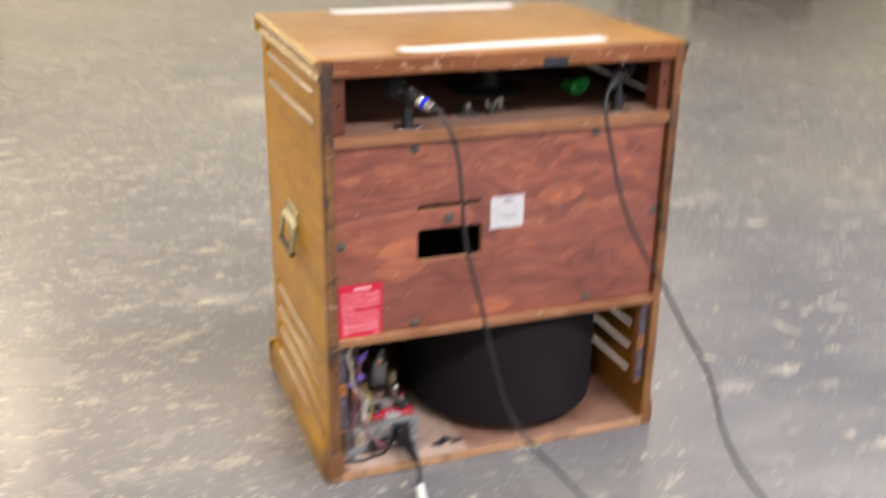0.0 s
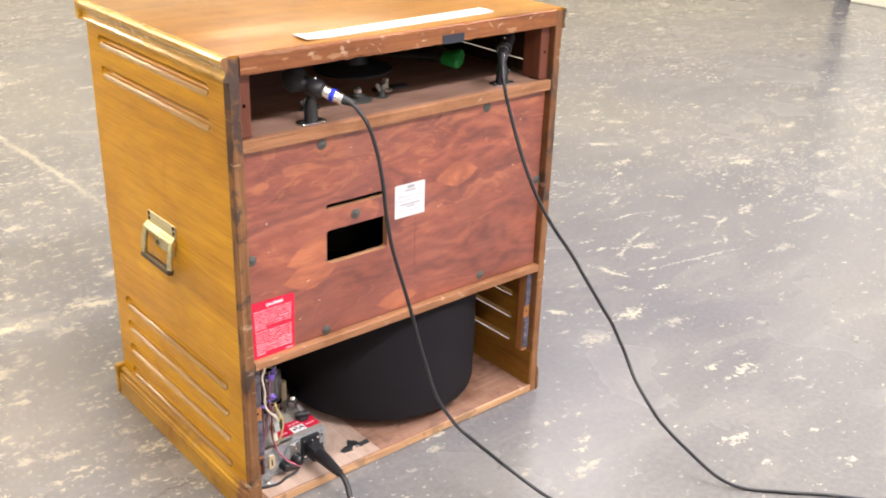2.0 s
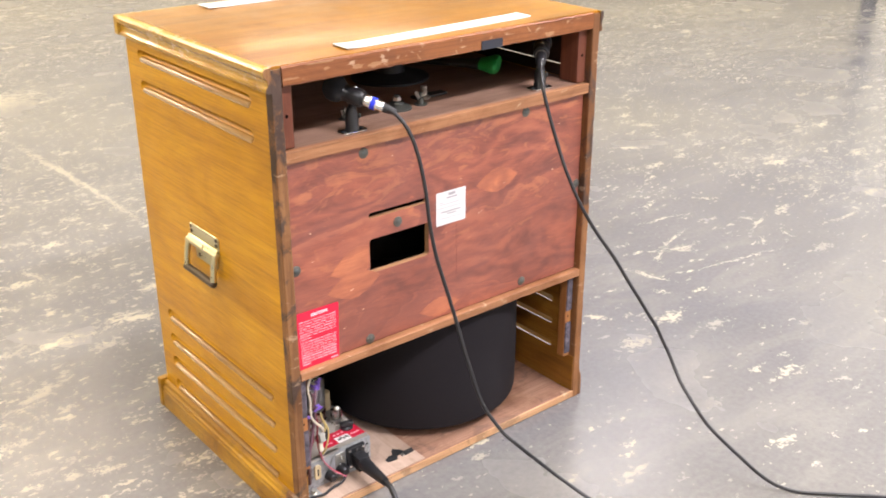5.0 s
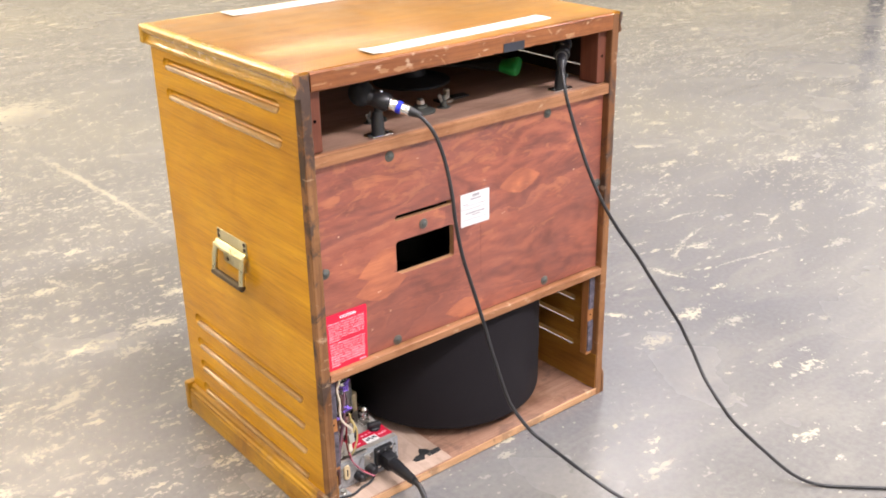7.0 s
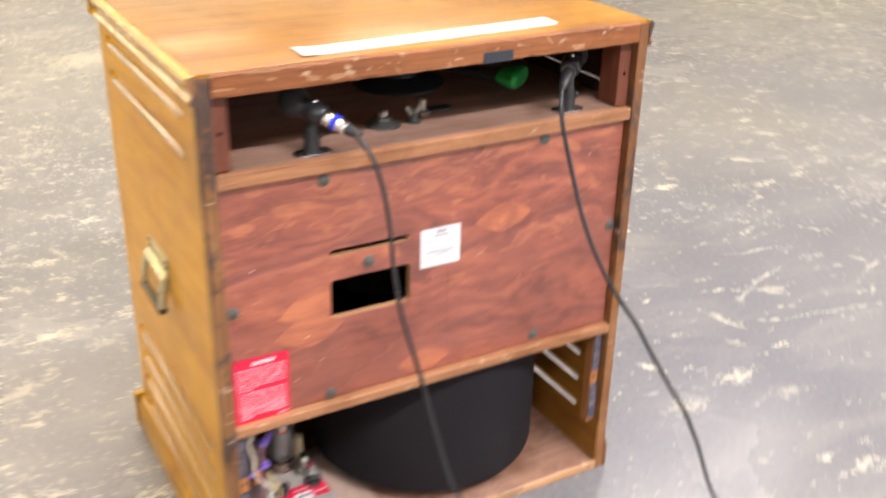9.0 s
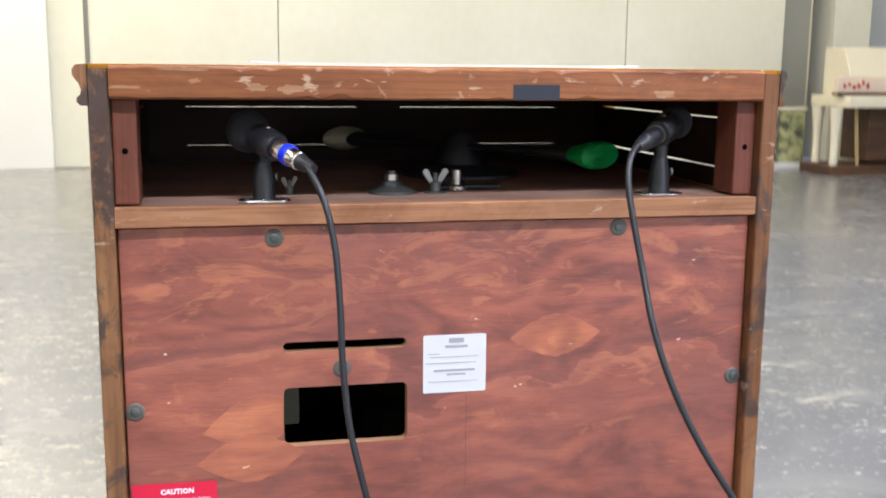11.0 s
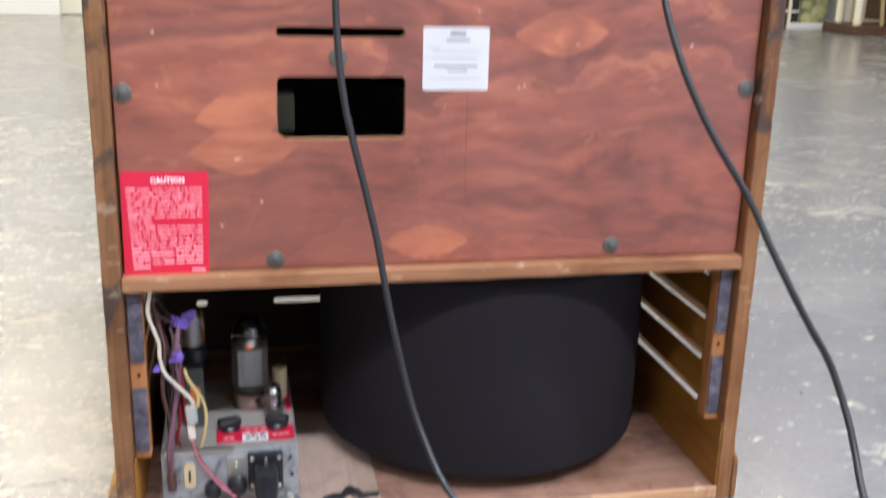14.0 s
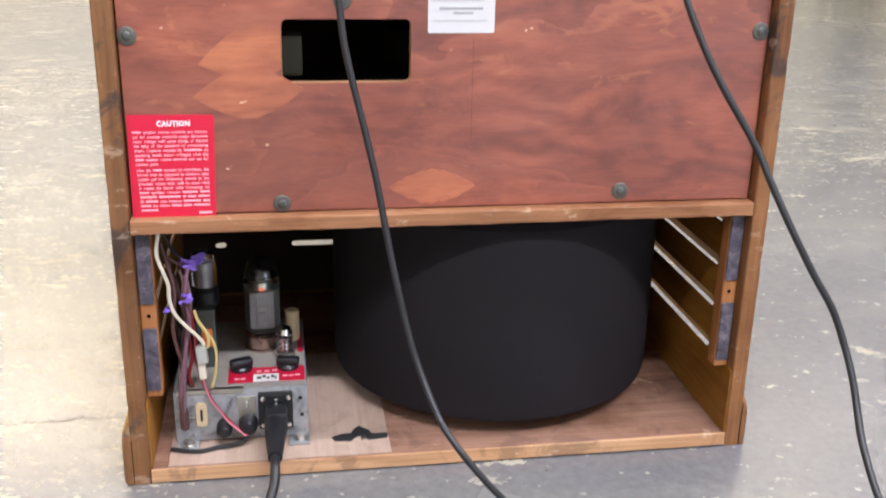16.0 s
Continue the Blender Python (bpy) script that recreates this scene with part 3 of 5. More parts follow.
def stadium(cx, cy, length, height, n=6, r=None):
    """The outline of a slot with rounded ends or corners."""
    r = height / 2 if r is None else r
    pts = []
    for k, (sx, sy) in enumerate(((1, -1), (1, 1), (-1, 1), (-1, -1))):
        for i in range(n + 1):
            a = -math.pi / 2 + k * math.pi / 2 + i * math.pi / 2 / n
            pts.append((cx + sx * (length / 2 - r) + r * math.cos(a), cy + sy * (height / 2 - r) + r * math.sin(a)))
    return pts


FACE = Matrix(((1, 0, 0, 0), (0, 0, -1, 0), (0, 1, 0, 0), (0, 0, 0, 1)))  # x, y of an outline become x, z; depth runs towards -y


def on_face(y):
    return Matrix.Translation((0, y, 0)) @ FACE


def cut(ob, cutters):
    """Cuts the solids away from a mesh object, for good."""
    tool_me = bpy.data.meshes.new("tool")
    bm = join(*cutters)
    bmesh.ops.recalc_face_normals(bm, faces=bm.faces[:])
    bm.to_mesh(tool_me)
    bm.free()
    tool = new("tool", tool_me)
    mod = ob.modifiers.new("cut", "BOOLEAN")
    mod.object, mod.operation, mod.solver = tool, "DIFFERENCE", "EXACT"
    made = bpy.data.meshes.new_from_object(ob.evaluated_get(bpy.context.evaluated_depsgraph_get()))
    ob.modifiers.clear()
    made.set_sharp_from_angle(angle=radians(38))
    for p in made.polygons:
        p.use_smooth = p.area < 0.01 and abs(p.normal.x) < 0.985
    ob.data = made
    bpy.data.objects.remove(tool)
    return ob


def letters(name, text, size, m, material, parent, depth=0.0002, spread=1.0, bold=0.0):
    data = bpy.data.curves.new(name, "FONT")
    data.body, data.size, data.extrude, data.space_character = text, size, depth, spread
    data.resolution_u, data.offset = 2, bold
    tmp = bpy.data.objects.new("tmp", data)
    scene.collection.objects.link(tmp)
    me = bpy.data.meshes.new_from_object(tmp.evaluated_get(bpy.context.evaluated_depsgraph_get()))
    bpy.data.objects.remove(tmp)
    me.transform(m)
    me.materials.clear()
    me.materials.append(material)
    ob = new(name, me)
    ob.parent = parent
    ob.matrix_parent_inverse = Matrix.Translation(-parent.location)
    return ob

# ---- the room ----
X0, X1, Y0, Y1 = -6.5, 6.6, -6.2, 7.8
floor = tagged(part("floor", box(X0, X1, Y0, Y1, -0.12, 0.0), FLOORPAINT), "grey painted concrete floor worn through in pale streaks", "floor", kind="structure")
ceiling = tagged(part("ceiling", box(X0, X1, Y0, Y1, CEIL, CEIL + 0.12), STEELROOF), "off-white painted ceiling", "ceiling", kind="structure")
wall_north = tagged(part("wall_north", box(X0, 4.87, Y1 + 0.012, Y1 + 0.2, 0, CEIL), plain("joint_shadow", (0.30, 0.29, 0.25), 0.6)), "cream wall clad in large smooth panels with dark joints", "wall", kind="structure")
wall_west = tagged(part("wall_west", box(X0 - 0.2, X0, Y0, Y1, 0, CEIL), WALL), "cream painted wall", "wall", kind="structure")
wall_east = tagged(part("wall_east", box(X1, X1 + 0.2, Y0, Y1 + 0.6, 0, CEIL), WALL), "cream painted wall", "wall", kind="structure")
wall_south = tagged(part("wall_south", box(X0, X1, Y0 - 0.2, Y0, 0, CEIL), WALL), "cream painted wall", "wall", kind="structure")
SEAMS = [-6.5, -4.25, -2.745, -1.24, 0.27, 3.33, 4.87]
for a, b in zip(SEAMS, SEAMS[1:]):
    part("panel", box(a + 0.004, b - 0.004, Y1 - 0.012, Y1 + 0.012, 0.005, CEIL, 0.003, 1), WALL, wall_north)
part("joint_cover", box(-1.262, -1.226, Y1 - 0.022, Y1 - 0.010, 0, CEIL, 0.003, 1), plain("grey_cover", (0.20, 0.20, 0.17), 0.5), wall_north, "grey joint cover strip")
# a white sheet standing against the wall
tagged(part("white_board", box(-4.6, -1.53, Y1 - 0.09, Y1 - 0.016, 0.0, 2.9, 0.006), plain("white_board_paint", (0.82, 0.82, 0.78), 0.45, vary=0.06, scale=2)), "tall smooth white board standing against the wall", "board")
# grey door in its recess
tagged(part("wall_recess", box(4.87, 5.372, Y1 + 0.45, Y1 + 0.6, 0, CEIL), OLIVE), "olive painted back of a wall recess", "wall", kind="structure")
door = tagged(part("door_1", box(4.88, 5.165, Y1 + 0.05, Y1 + 0.095, 0.005, 2.5, 0.004), GREYDOOR), "grey painted door leaf standing in a recess", "door", kind="structure")
part("door_edge", box(5.1655, 5.180, Y1 + 0.045, Y1 + 0.10, 0.005, 2.5, 0.003), CREAM, door)
part("door_plate", box(5.00, 5.08, Y1 + 0.046, Y1 + 0.052, 1.56, 1.60, 0.002), OLIVE, door)
tagged(part("wall_pier", box(5.372, 5.745, Y1 - 0.03, Y1 + 0.6, 0, CEIL, 0.006), WALL), "cream painted wall pier", "wall", kind="structure")
tagged(part("wall_north_end", box(5.745, X1, Y1 + 0.25, Y1 + 0.6, 0, CEIL), BLUEGREY), "pale blue-grey wall bay", "wall", kind="structure")
tagged(part("bay_lintel", box(5.746, X1, Y1 - 0.02, Y1 + 0.249, 2.04, CEIL), WALL), "cream painted lintel over the bay", "wall", kind="structure")
pillar = tagged(part("pillar", box(5.28, 5.62, 1.60, 2.12, 0, CEIL, 0.012), WALL), "white painted square pillar", "pillar", kind="structure")


def ceiling_fixture():
    t = thing("fluorescent_fixture", (0, 0, 0), "long white enamel fluorescent fixture under the ceiling", "ceiling light", "ceiling fixtures")
    outline = [(-0.12, 0), (0.12, 0), (0.12, -0.02), (0.06, -0.09), (-0.06, -0.09), (-0.12, -0.02)]
    bm = extrude_outline(outline, 2.5, pose(-1.25, 0, 0) @ Matrix(((0, 0, 1, 0), (1, 0, 0, 0), (0, 1, 0, 0), (0, 0, 0, 1))), 0.004)
    part("housing", bm, FIXT, t)
    for s in (-0.045, 0.045):
        part("lamp_tube", rod((-1.2, s, -0.115), (1.2, s, -0.115), 0.014, 12), TUBEGLOW, t)
        for e in (-1.215, 1.2):
            part("lamp_holder", box(e, e + 0.015, s - 0.014, s + 0.014, -0.132, -0.088, 0.003, 1), FIXT, t)
    return t


TUBEGLOW = glowing("fluorescent_glow", (1.0, 0.95, 0.82), 6.0)
first = ceiling_fixture()
for i, (fx, fy, fp, fc) in enumerate(FIXTURES):
    if i == 0:
        first.location = (fx, fy, CEIL)
    else:
        copy_thing(first, pose(fx, fy, CEIL))

# ---- the speaker cabinet, seen from its open back ----
BY = -0.013          # plane of the frame's back edges
FY = 0.505           # the far face
cab = thing("speaker_cabinet", (0, 0.25, 0), "varnished oak speaker cabinet with a partly open back", "speaker cabinet")
SIDE_IN, SIDE_OUT = {-1: 0.3295, 1: 0.3295}, {-1: 0.3485, 1: 0.3480}


def louvre_cutter(sign, z, rise, y0=0.05, y1=0.46):
    """A slot that slopes up into the cabinet, wide outside and narrow inside."""
    bm = bmesh.new()
    rings = []
    so, si = SIDE_OUT[sign], SIDE_IN[sign]
    steep = ((-0.004, -0.0165, 0.0160), (0.0, -0.0120, 0.0160), (0.0008, -0.0092, 0.0160), (0.002, -0.0068, 0.0160), (0.004, -0.0040, 0.0165), (0.0065, -0.0005, 0.0185), (0.010, 0.0085, 0.0240), (0.015, 0.0190, 0.0325), (0.0235, 0.0300, 0.0425))
    level = ((-0.004, -0.0165, 0.0115), (0.0, -0.0120, 0.0115), (0.0008, -0.0092, 0.0115), (0.002, -0.0068, 0.0115), (0.004, -0.0040, 0.0115), (0.0065, 0.0, 0.0115), (0.010, 0.0040, 0.0112), (0.015, 0.0092, 0.0124), (0.0235, 0.0112, 0.0132))
    for d, lo, hi in steep if rise > 0.01 else level:
        pts = stadium((y0 + y1) / 2, z + (lo + hi) / 2, (y1 - y0) - (0.022 - min(0.022, hi - lo)) * 0.9, hi - lo, 5)
        rings.append([bm.verts.new((sign * (so - d), p, q)) for p, q in pts])
    for a, b in zip(rings, rings[1:]):
        for i in range(len(a)):
            j = (i + 1) % len(a)
            bm.faces.new((a[i], a[j], b[j], b[i]))
    bm.faces.new(rings[0]), bm.faces.new(rings[-1][::-1])
    return bm


TOPZ, LOWZ = (0.754, 0.698), (0.232, 0.178, 0.126, 0.072)
for sign in (-1, 1):
    a, b = sorted((sign * SIDE_IN[sign], sign * SIDE_OUT[sign]))
    side = part("side_panel", box(a, b, 0.004, FY, 0.0, 0.800), OAK, cab, "golden varnished oak side with milled louvre slots", True)
    cut(side, [louvre_cutter(sign, z, 0.0068) for z in TOPZ] + [louvre_cutter(sign, z, 0.033) for z in LOWZ])
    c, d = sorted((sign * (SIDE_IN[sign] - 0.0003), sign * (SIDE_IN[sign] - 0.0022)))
    # added dark sheet over the oak, coloured as the upper compartment's shade
    lining = part("shade_lining", box(c, d, 0.046, FY - 0.022, 0.6865, 0.7865), INSIDE_SHADE, cab, "dark sheet with the upper compartment's shade in its colour")
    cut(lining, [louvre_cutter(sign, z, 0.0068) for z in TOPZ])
    c, d = sorted((sign * (SIDE_IN[sign] - 0.0003), sign * (SIDE_IN[sign] - 0.0016)))
    # added sheet over the same oak side; its browner colour is shade
    lining = part("shade_lining", box(c, d, 0.037, FY - 0.022, 0.0158, 0.2865), INNER_SHADE, cab, "orange-brown sheet over the oak side, shade in its colour")
    cut(lining, [louvre_cutter(sign, z, 0.033) for z in LOWZ])
    part("shade_lining", box(c, d, -0.0110, 0.0368, 0.0180, 0.0975), INNER_SHADE, cab, "orange-brown sheet over the oak side, shade in its colour")
    for z in TOPZ + LOWZ:
        rx = sign * (SIDE_OUT[sign] - 0.0040)
        part("louvre_lip", lathe([(0.0, 0.0), (0.0036, 0.0008), (0.0054, 0.0030), (0.0060, 0.0070), (0.0060, 0.389), (0.0054, 0.393), (0.0036, 0.3952), (0.0, 0.396)], 14, aim((rx, 0.057, z - 0.0065), (0, 1, 0))), LOUVRE, side, "glossy rounded louvre lip", True)
    # stained edge, made deep so its dark colour also shades the recess
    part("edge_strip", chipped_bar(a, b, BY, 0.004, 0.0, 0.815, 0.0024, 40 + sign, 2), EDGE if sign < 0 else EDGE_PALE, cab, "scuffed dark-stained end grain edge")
    # plinth with a moulded top
    prof = [(0, 0), (0.0135, 0), (0.0135, 0.040), (0.0112, 0.0420), (0.0112, 0.0440), (0.0132, 0.0460), (0.0128, 0.0485), (0.0095, 0.0510), (0.0080, 0.0530), (0.0088, 0.0555), (0.0070, 0.0595), (0.0, 0.0620)]
    m = Matrix(((sign, 0, 0, sign * SIDE_OUT[sign]), (0, 0, 1, BY + 0.001), (0, 1, 0, 0), (0, 0, 0, 1)))
    m2 = Matrix(((sign, 0, 0, sign * SIDE_OUT[sign]), (0, 0, 1, 0.018), (0, 1, 0, 0), (0, 0, 0, 1)))
    bm = extrude_outline(prof, 0.495, m2, 0.0012)
    bmesh.ops.recalc_face_normals(bm, faces=bm.faces[:])
    part("plinth", bm, PLINTH, cab)
    # the back end of the plinth is worn round
    bm = bmesh.new()
    rings = []
    for y, k, kz in ((BY - 0.001, 0.42, 0.90), (BY + 0.003, 0.60, 0.97), (BY + 0.012, 0.85, 1.0), (0.0178, 1.0, 1.0)):
        rings.append([bm.verts.new((sign * (SIDE_OUT[sign] - 0.0004 + px * k), y, pz * kz + (0.0015 if pz == 0 and k < 0.5 else 0))) for px, pz in prof])
    for ra, rb in zip(rings, rings[1:]):
        for q in range(len(prof)):
            w = (q + 1) % len(prof)
            bm.faces.new((ra[q], ra[w], rb[w], rb[q]))
    bm.faces.new(rings[0][::-1]), bm.faces.new(rings[-1])
    bmesh.ops.recalc_face_normals(bm, faces=bm.faces[:])
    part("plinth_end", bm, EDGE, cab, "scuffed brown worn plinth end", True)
    # lid moulding: nose, cove and bead
    prof = [(0.0, 0.0), (0.007, 0.0), (0.011, 0.003), (0.011, 0.007), (0.007, 0.010), (0.006, 0.014), (0.008, 0.020), (0.012, 0.024), (0.0145, 0.028), (0.0145, 0.033), (0.011, 0.037), (0.0, 0.038)]
    m = Matrix(((sign * (0.85 if sign < 0 else 0.5), 0, 0, sign * (SIDE_OUT[sign] - 0.0005)), (0, 0, 1, BY + 0.0005), (0, 1, 0, 0.781), (0, 0, 0, 1)))
    bm = extrude_outline(prof, 0.523, m)
    bmesh.ops.recalc_face_normals(bm, faces=bm.faces[:])
    part("lid_moulding", bm, MOULD, cab)
    m = Matrix(((sign * (0.85 if sign < 0 else 0.5), 0, 0, sign * (SIDE_OUT[sign] - 0.0005)), (0, 0, 1, BY - 0.0012), (0, 1, 0, 0.781), (0, 0, 0, 1)))
    bm = extrude_outline(prof, 0.0016, m)
    bmesh.ops.recalc_face_normals(bm, faces=bm.faces[:])
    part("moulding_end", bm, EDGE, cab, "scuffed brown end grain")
    # strips of wood with grey felt inside the lower opening
    a, b = sorted((sign * (SIDE_IN[sign] - 0.0005), sign * (SIDE_IN[sign] - 0.017)))
    strip = part("felt_strip", box(a, b, 0.003, 0.022, 0.098, 0.286, 0.002), ORANGE, cab, "orange-brown wooden strip with felt pads")
    for z0, z1 in ((0.106, 0.178), (0.206, 0.284)):
        part("felt", box(a + 0.0010, b - 0.0010, 0.0002, 0.018, z0, z1, 0.0012), FELT, strip, "worn grey felt pad")
    part("screw_hole", rod((sign * (SIDE_IN[sign] - 0.009), 0.0035, 0.192), (sign * (SIDE_IN[sign] - 0.009), 0.0028, 0.192), 0.0022, 12), HOLE, strip)
    # corner blocks in the upper opening
    a, b = sorted((sign * (SIDE_IN[sign] - 0.0005), sign * (SIDE_IN[sign] - 0.023)))
    block = part("corner_block", box(a, b, 0.0, 0.045, 0.687, 0.787, 0.002), BLOCK, cab)
    part("screw_hole", rod((sign * (SIDE_IN[sign] - 0.0115), 0.0005, 0.738), (sign * (SIDE_IN[sign] - 0.0115), -0.0003, 0.738), 0.0030, 12), HOLE, block)

part("lid", box(-0.3475, 0.3470, BY + 0.004, FY + 0.005, 0.803, 0.8195, 0.003, 2), LIDWOOD, cab, "glossy orange-brown varnished lid", True)
part("lid_lip", chipped_bar(-0.3290, 0.3290, BY - 0.001, 0.012, 0.7865, 0.8180, 0.0036, 7, 0), LIPWOOD, cab, "scuffed reddish back edge of the lid")
part("lid_nose", box(-0.361, 0.356, FY + 0.003, FY + 0.018, 0.783, 0.8185, 0.005, 3), MOULD, cab)
# the front's near-black colour holds the shade inside the cabinet
front = part("front_panel", box(-0.3290, 0.3290, FY - 0.02, FY, 0.02, 0.802), INSIDE_SHADE, cab, "dark inside face of the front")
slots = []
for z, h, lean in ((0.762, 0.0014, 0.0), (0.708, 0.0014, 0.02), (0.212, 0.007, 0.4), (0.160, 0.008, 0.4), (0.098, 0.008, 0.36)):
    for x0, x1 in ((-0.276, -0.034), (0.028, 0.268)) if z > 0.5 else ((-0.281, -0.264), (-0.166, 0.0)):
        bm = extrude_outline(stadium((x0 + x1) / 2, z, x1 - x0, h, 4), 0.06, on_face(FY + 0.02))
        for v in bm.verts:
            v.co.z -= lean * (v.co.y - (FY - 0.02))
        slots.append(bm)
cut(front, slots)
part("front_plinth", box(-0.365, 0.3630, FY + 0.001, FY + 0.017, 0, 0.066, 0.004), PLINTH, cab)
shelf = part("shelf", box(-0.3290, 0.3290, BY + 0.013, FY - 0.021, 0.668, 0.685), SHELF, cab, "dusty brown wooden shelf")
cut(shelf, [rod((0.065, 0.26, 0.6), (0.065, 0.26, 0.75), 0.06, 32)])
part("upper_rail", chipped_bar(-0.3290, 0.3290, BY + 0.002, BY + 0.0125, 0.666, 0.6858, 0.0014, 5, 0), RAIL, cab, "pale worn wooden rail")
part("lower_rail", chipped_bar(-0.3290, 0.3290, BY - 0.001, 0.020, 0.2868, 0.3022, 0.0022, 9, 0), RAIL, cab, "pale worn wooden rail")
part("baffle", box(-0.3290, 0.3290, 0.021, FY - 0.021, 0.288, 0.306), DARKPAINT, cab, "black-painted baffle board")
part("bottom_board", box(-0.3290, 0.3290, BY + 0.001, FY - 0.021, 0.003, 0.0155, 0.0015), BOARD, cab, "worn plywood bottom board")
part("bottom_edge", chipped_bar(-0.3290, 0.3290, BY - 0.0015, BY + 0.0008, 0.002, 0.0180, 0.0009, 3, 0), BARE, cab, "pale splintered plywood edge")
part("amp_pad", box(-0.312, -0.066, BY + 0.006, 0.26, 0.0156, 0.0172, 0.0006), PADWOOD, cab, "pale thin board under the amplifier")
part("pad_cutout", extrude_outline([(-0.135, 0.005), (-0.131, -0.004), (-0.113, -0.006), (-0.109, 0.0), (-0.104, 0.005), (-0.098, 0.003), (-0.093, -0.005), (-0.071, -0.003), (-0.069, 0.009), (-0.088, 0.009), (-0.091, 0.018), (-0.096, 0.022), (-0.101, 0.028), (-0.107, 0.023), (-0.112, 0.012), (-0.122, 0.012)], 0.0006, pose(0.003, 0.0275, 0.0172)), BLACKINK, cab, "ragged black mark")
part("pad_staple", box(-0.098, -0.092, 0.022, 0.030, 0.0179, 0.0198, 0.0006), NICKEL, cab)
# things behind the panel window
part("coil_former", box(-0.205, -0.1520, 0.095, 0.13, 0.425, 0.468, 0.004), DIMBOARD, cab, "pale board inside the cabinet")
part("driver_magnet", lathe([(0.085, 0), (0.095, 0.008), (0.095, 0.05), (0.07, 0.06), (0.07, 0.1)], 32, pose(0.02, 0.24, 0.36)), DARKPAINT, cab)

panel = part("back_panel", box(-0.3280, 0.3280, 0.0, 0.012, 0.3030, 0.6646, 0.0012, 1), PLY, cab, "red-stained plywood back panel with a window and a slot")
cut(panel, [extrude_outline(stadium(-0.1115, 0.5400, 0.126, 0.0105, 6), 0.04, on_face(0.02)),
            extrude_outline(stadium(-0.111, 0.4665, 0.127, 0.0625, 5, 0.006), 0.04, on_face(0.02))])
ring = extrude_outline(stadium(-0.111, 0.4665, 0.1285, 0.064, 5, 0.007), 0.010, on_face(0.0115))
liner = part("window_edge", ring, PLYEDGE, panel, "pale cut edge of the plywood")
cut(liner, [extrude_outline(stadium(-0.111, 0.4665, 0.1265, 0.062, 5, 0.006), 0.04, on_face(0.02))])
ring = extrude_outline(stadium(-0.1115, 0.5400, 0.1275, 0.012, 6), 0.010, on_face(0.0115))
liner = part("slot_edge", ring, PLYEDGE, panel, "pale cut edge of the plywood")
cut(liner, [extrude_outline(stadium(-0.1115, 0.5400, 0.1255, 0.0100, 6), 0.04, on_face(0.02))])


def lens_patch(cx, cz, w, h, turn, clip, thick, jag):
    """A boat-shaped plywood repair patch with a ragged edge, let into the panel."""
    rng = random.Random(int(abs(cx) * 1000))
    pts = []
    for side in (1, -1):
        for i in range(24):
            u = side * (-1 + i / 12)
            rough = 1 + jag * (rng.uniform(-0.5, 0.5) + 0.7 * math.sin(i * 1.9 + cx * 90))
            pts.append((u * w / 2, side * h / 2 * (1 - abs(u) ** 1.7) * rough))
    c, s = math.cos(radians(turn)), math.sin(radians(turn))
    pts = [(cx + x * c - y * s, cz + x * s + y * c) for x, y in pts]
    if clip is not None:
        pts = [(min(x, clip), y) for x, y in pts]
    return extrude_outline(pts, thick, on_face(0.0))


for i, (cx, cz, w, h, turn, clip, jag) in enumerate(((0.112, 0.5405, 0.100, 0.046, 2, None, 0.05), (-0.200, 0.466, 0.112, 0.052, 12, -0.1752, 0.03), (-0.208, 0.4260, 0.108, 0.050, 4, None, 0.05),
                                 (-0.024, 0.326, 0.092, 0.036, 0, None, 0.10))):
    part("patch", lens_patch(cx, cz, w, h, turn, clip, 0.0003 + 0.0001 * i, jag), PATCH, panel, "boat-shaped lighter plywood repair patch")
part("score_line", box(0.0152, 0.0156, -0.0002, 0.0004, 0.3770, 0.4800), plain("score_brown", (0.13, 0.04, 0.03), 0.6), panel, "faint dark score in the plywood")
for sx, sz in ((-0.181, 0.652), (0.178, 0.655), (-0.319, 0.482), (0.319, 0.485), (-0.179, 0.312), (0.180, 0.316), (-0.115, 0.516)):
    washer = part("screw_washer", lathe([(0.0092, 0), (0.0092, 0.0007), (0.0084, 0.0013), (0.0056, 0.0016)], 24, aim((sx, -0.0002, sz), (0, -1, 0))), WASHER, panel, "dull grey cup washer", True)
    part("screw", lathe([(0.0050, 0.0012), (0.0046, 0.0026), (0.0028, 0.0033), (0.0, 0.0035)], 16, aim((sx, 0, sz), (0, -1, 0))), ZINC, washer)

# paper label
lab = part("paper_label", extrude_outline(stadium(0.0025, 0.515, 0.067, 0.062, 3, 0.002), 0.0005, on_face(0.0)), LABELPAPER, panel, "square white paper label with faded print")
for (cx, cz, w, h) in ((0.004, 0.5400, 0.016, 0.0050), (0.004, 0.5335, 0.024, 0.0026), (-0.020, 0.5260, 0.012, 0.0008), (0.002, 0.5225, 0.052, 0.0006), (-0.002, 0.5160, 0.054, 0.0006), (0.002, 0.5080, 0.044, 0.0022), (0.004, 0.5035, 0.020, 0.0018), (0.001, 0.4960, 0.054, 0.0005)):
    part("print_line", box(cx - w / 2, cx + w / 2, -0.0009, -0.0004, cz - h / 2, cz + h / 2), INK, lab)

# red warning card, with one readable word and lines of small print
pts = [(-0.3255, 0.4065), (-0.2440, 0.4055), (-0.2425, 0.4020), (-0.2455, 0.3015), (-0.3270, 0.3005)]
card = part("warning_card", extrude_outline(pts[::-1], 0.0006, on_face(-0.0015)), REDPAPER, panel, "red warning card with fine white print")
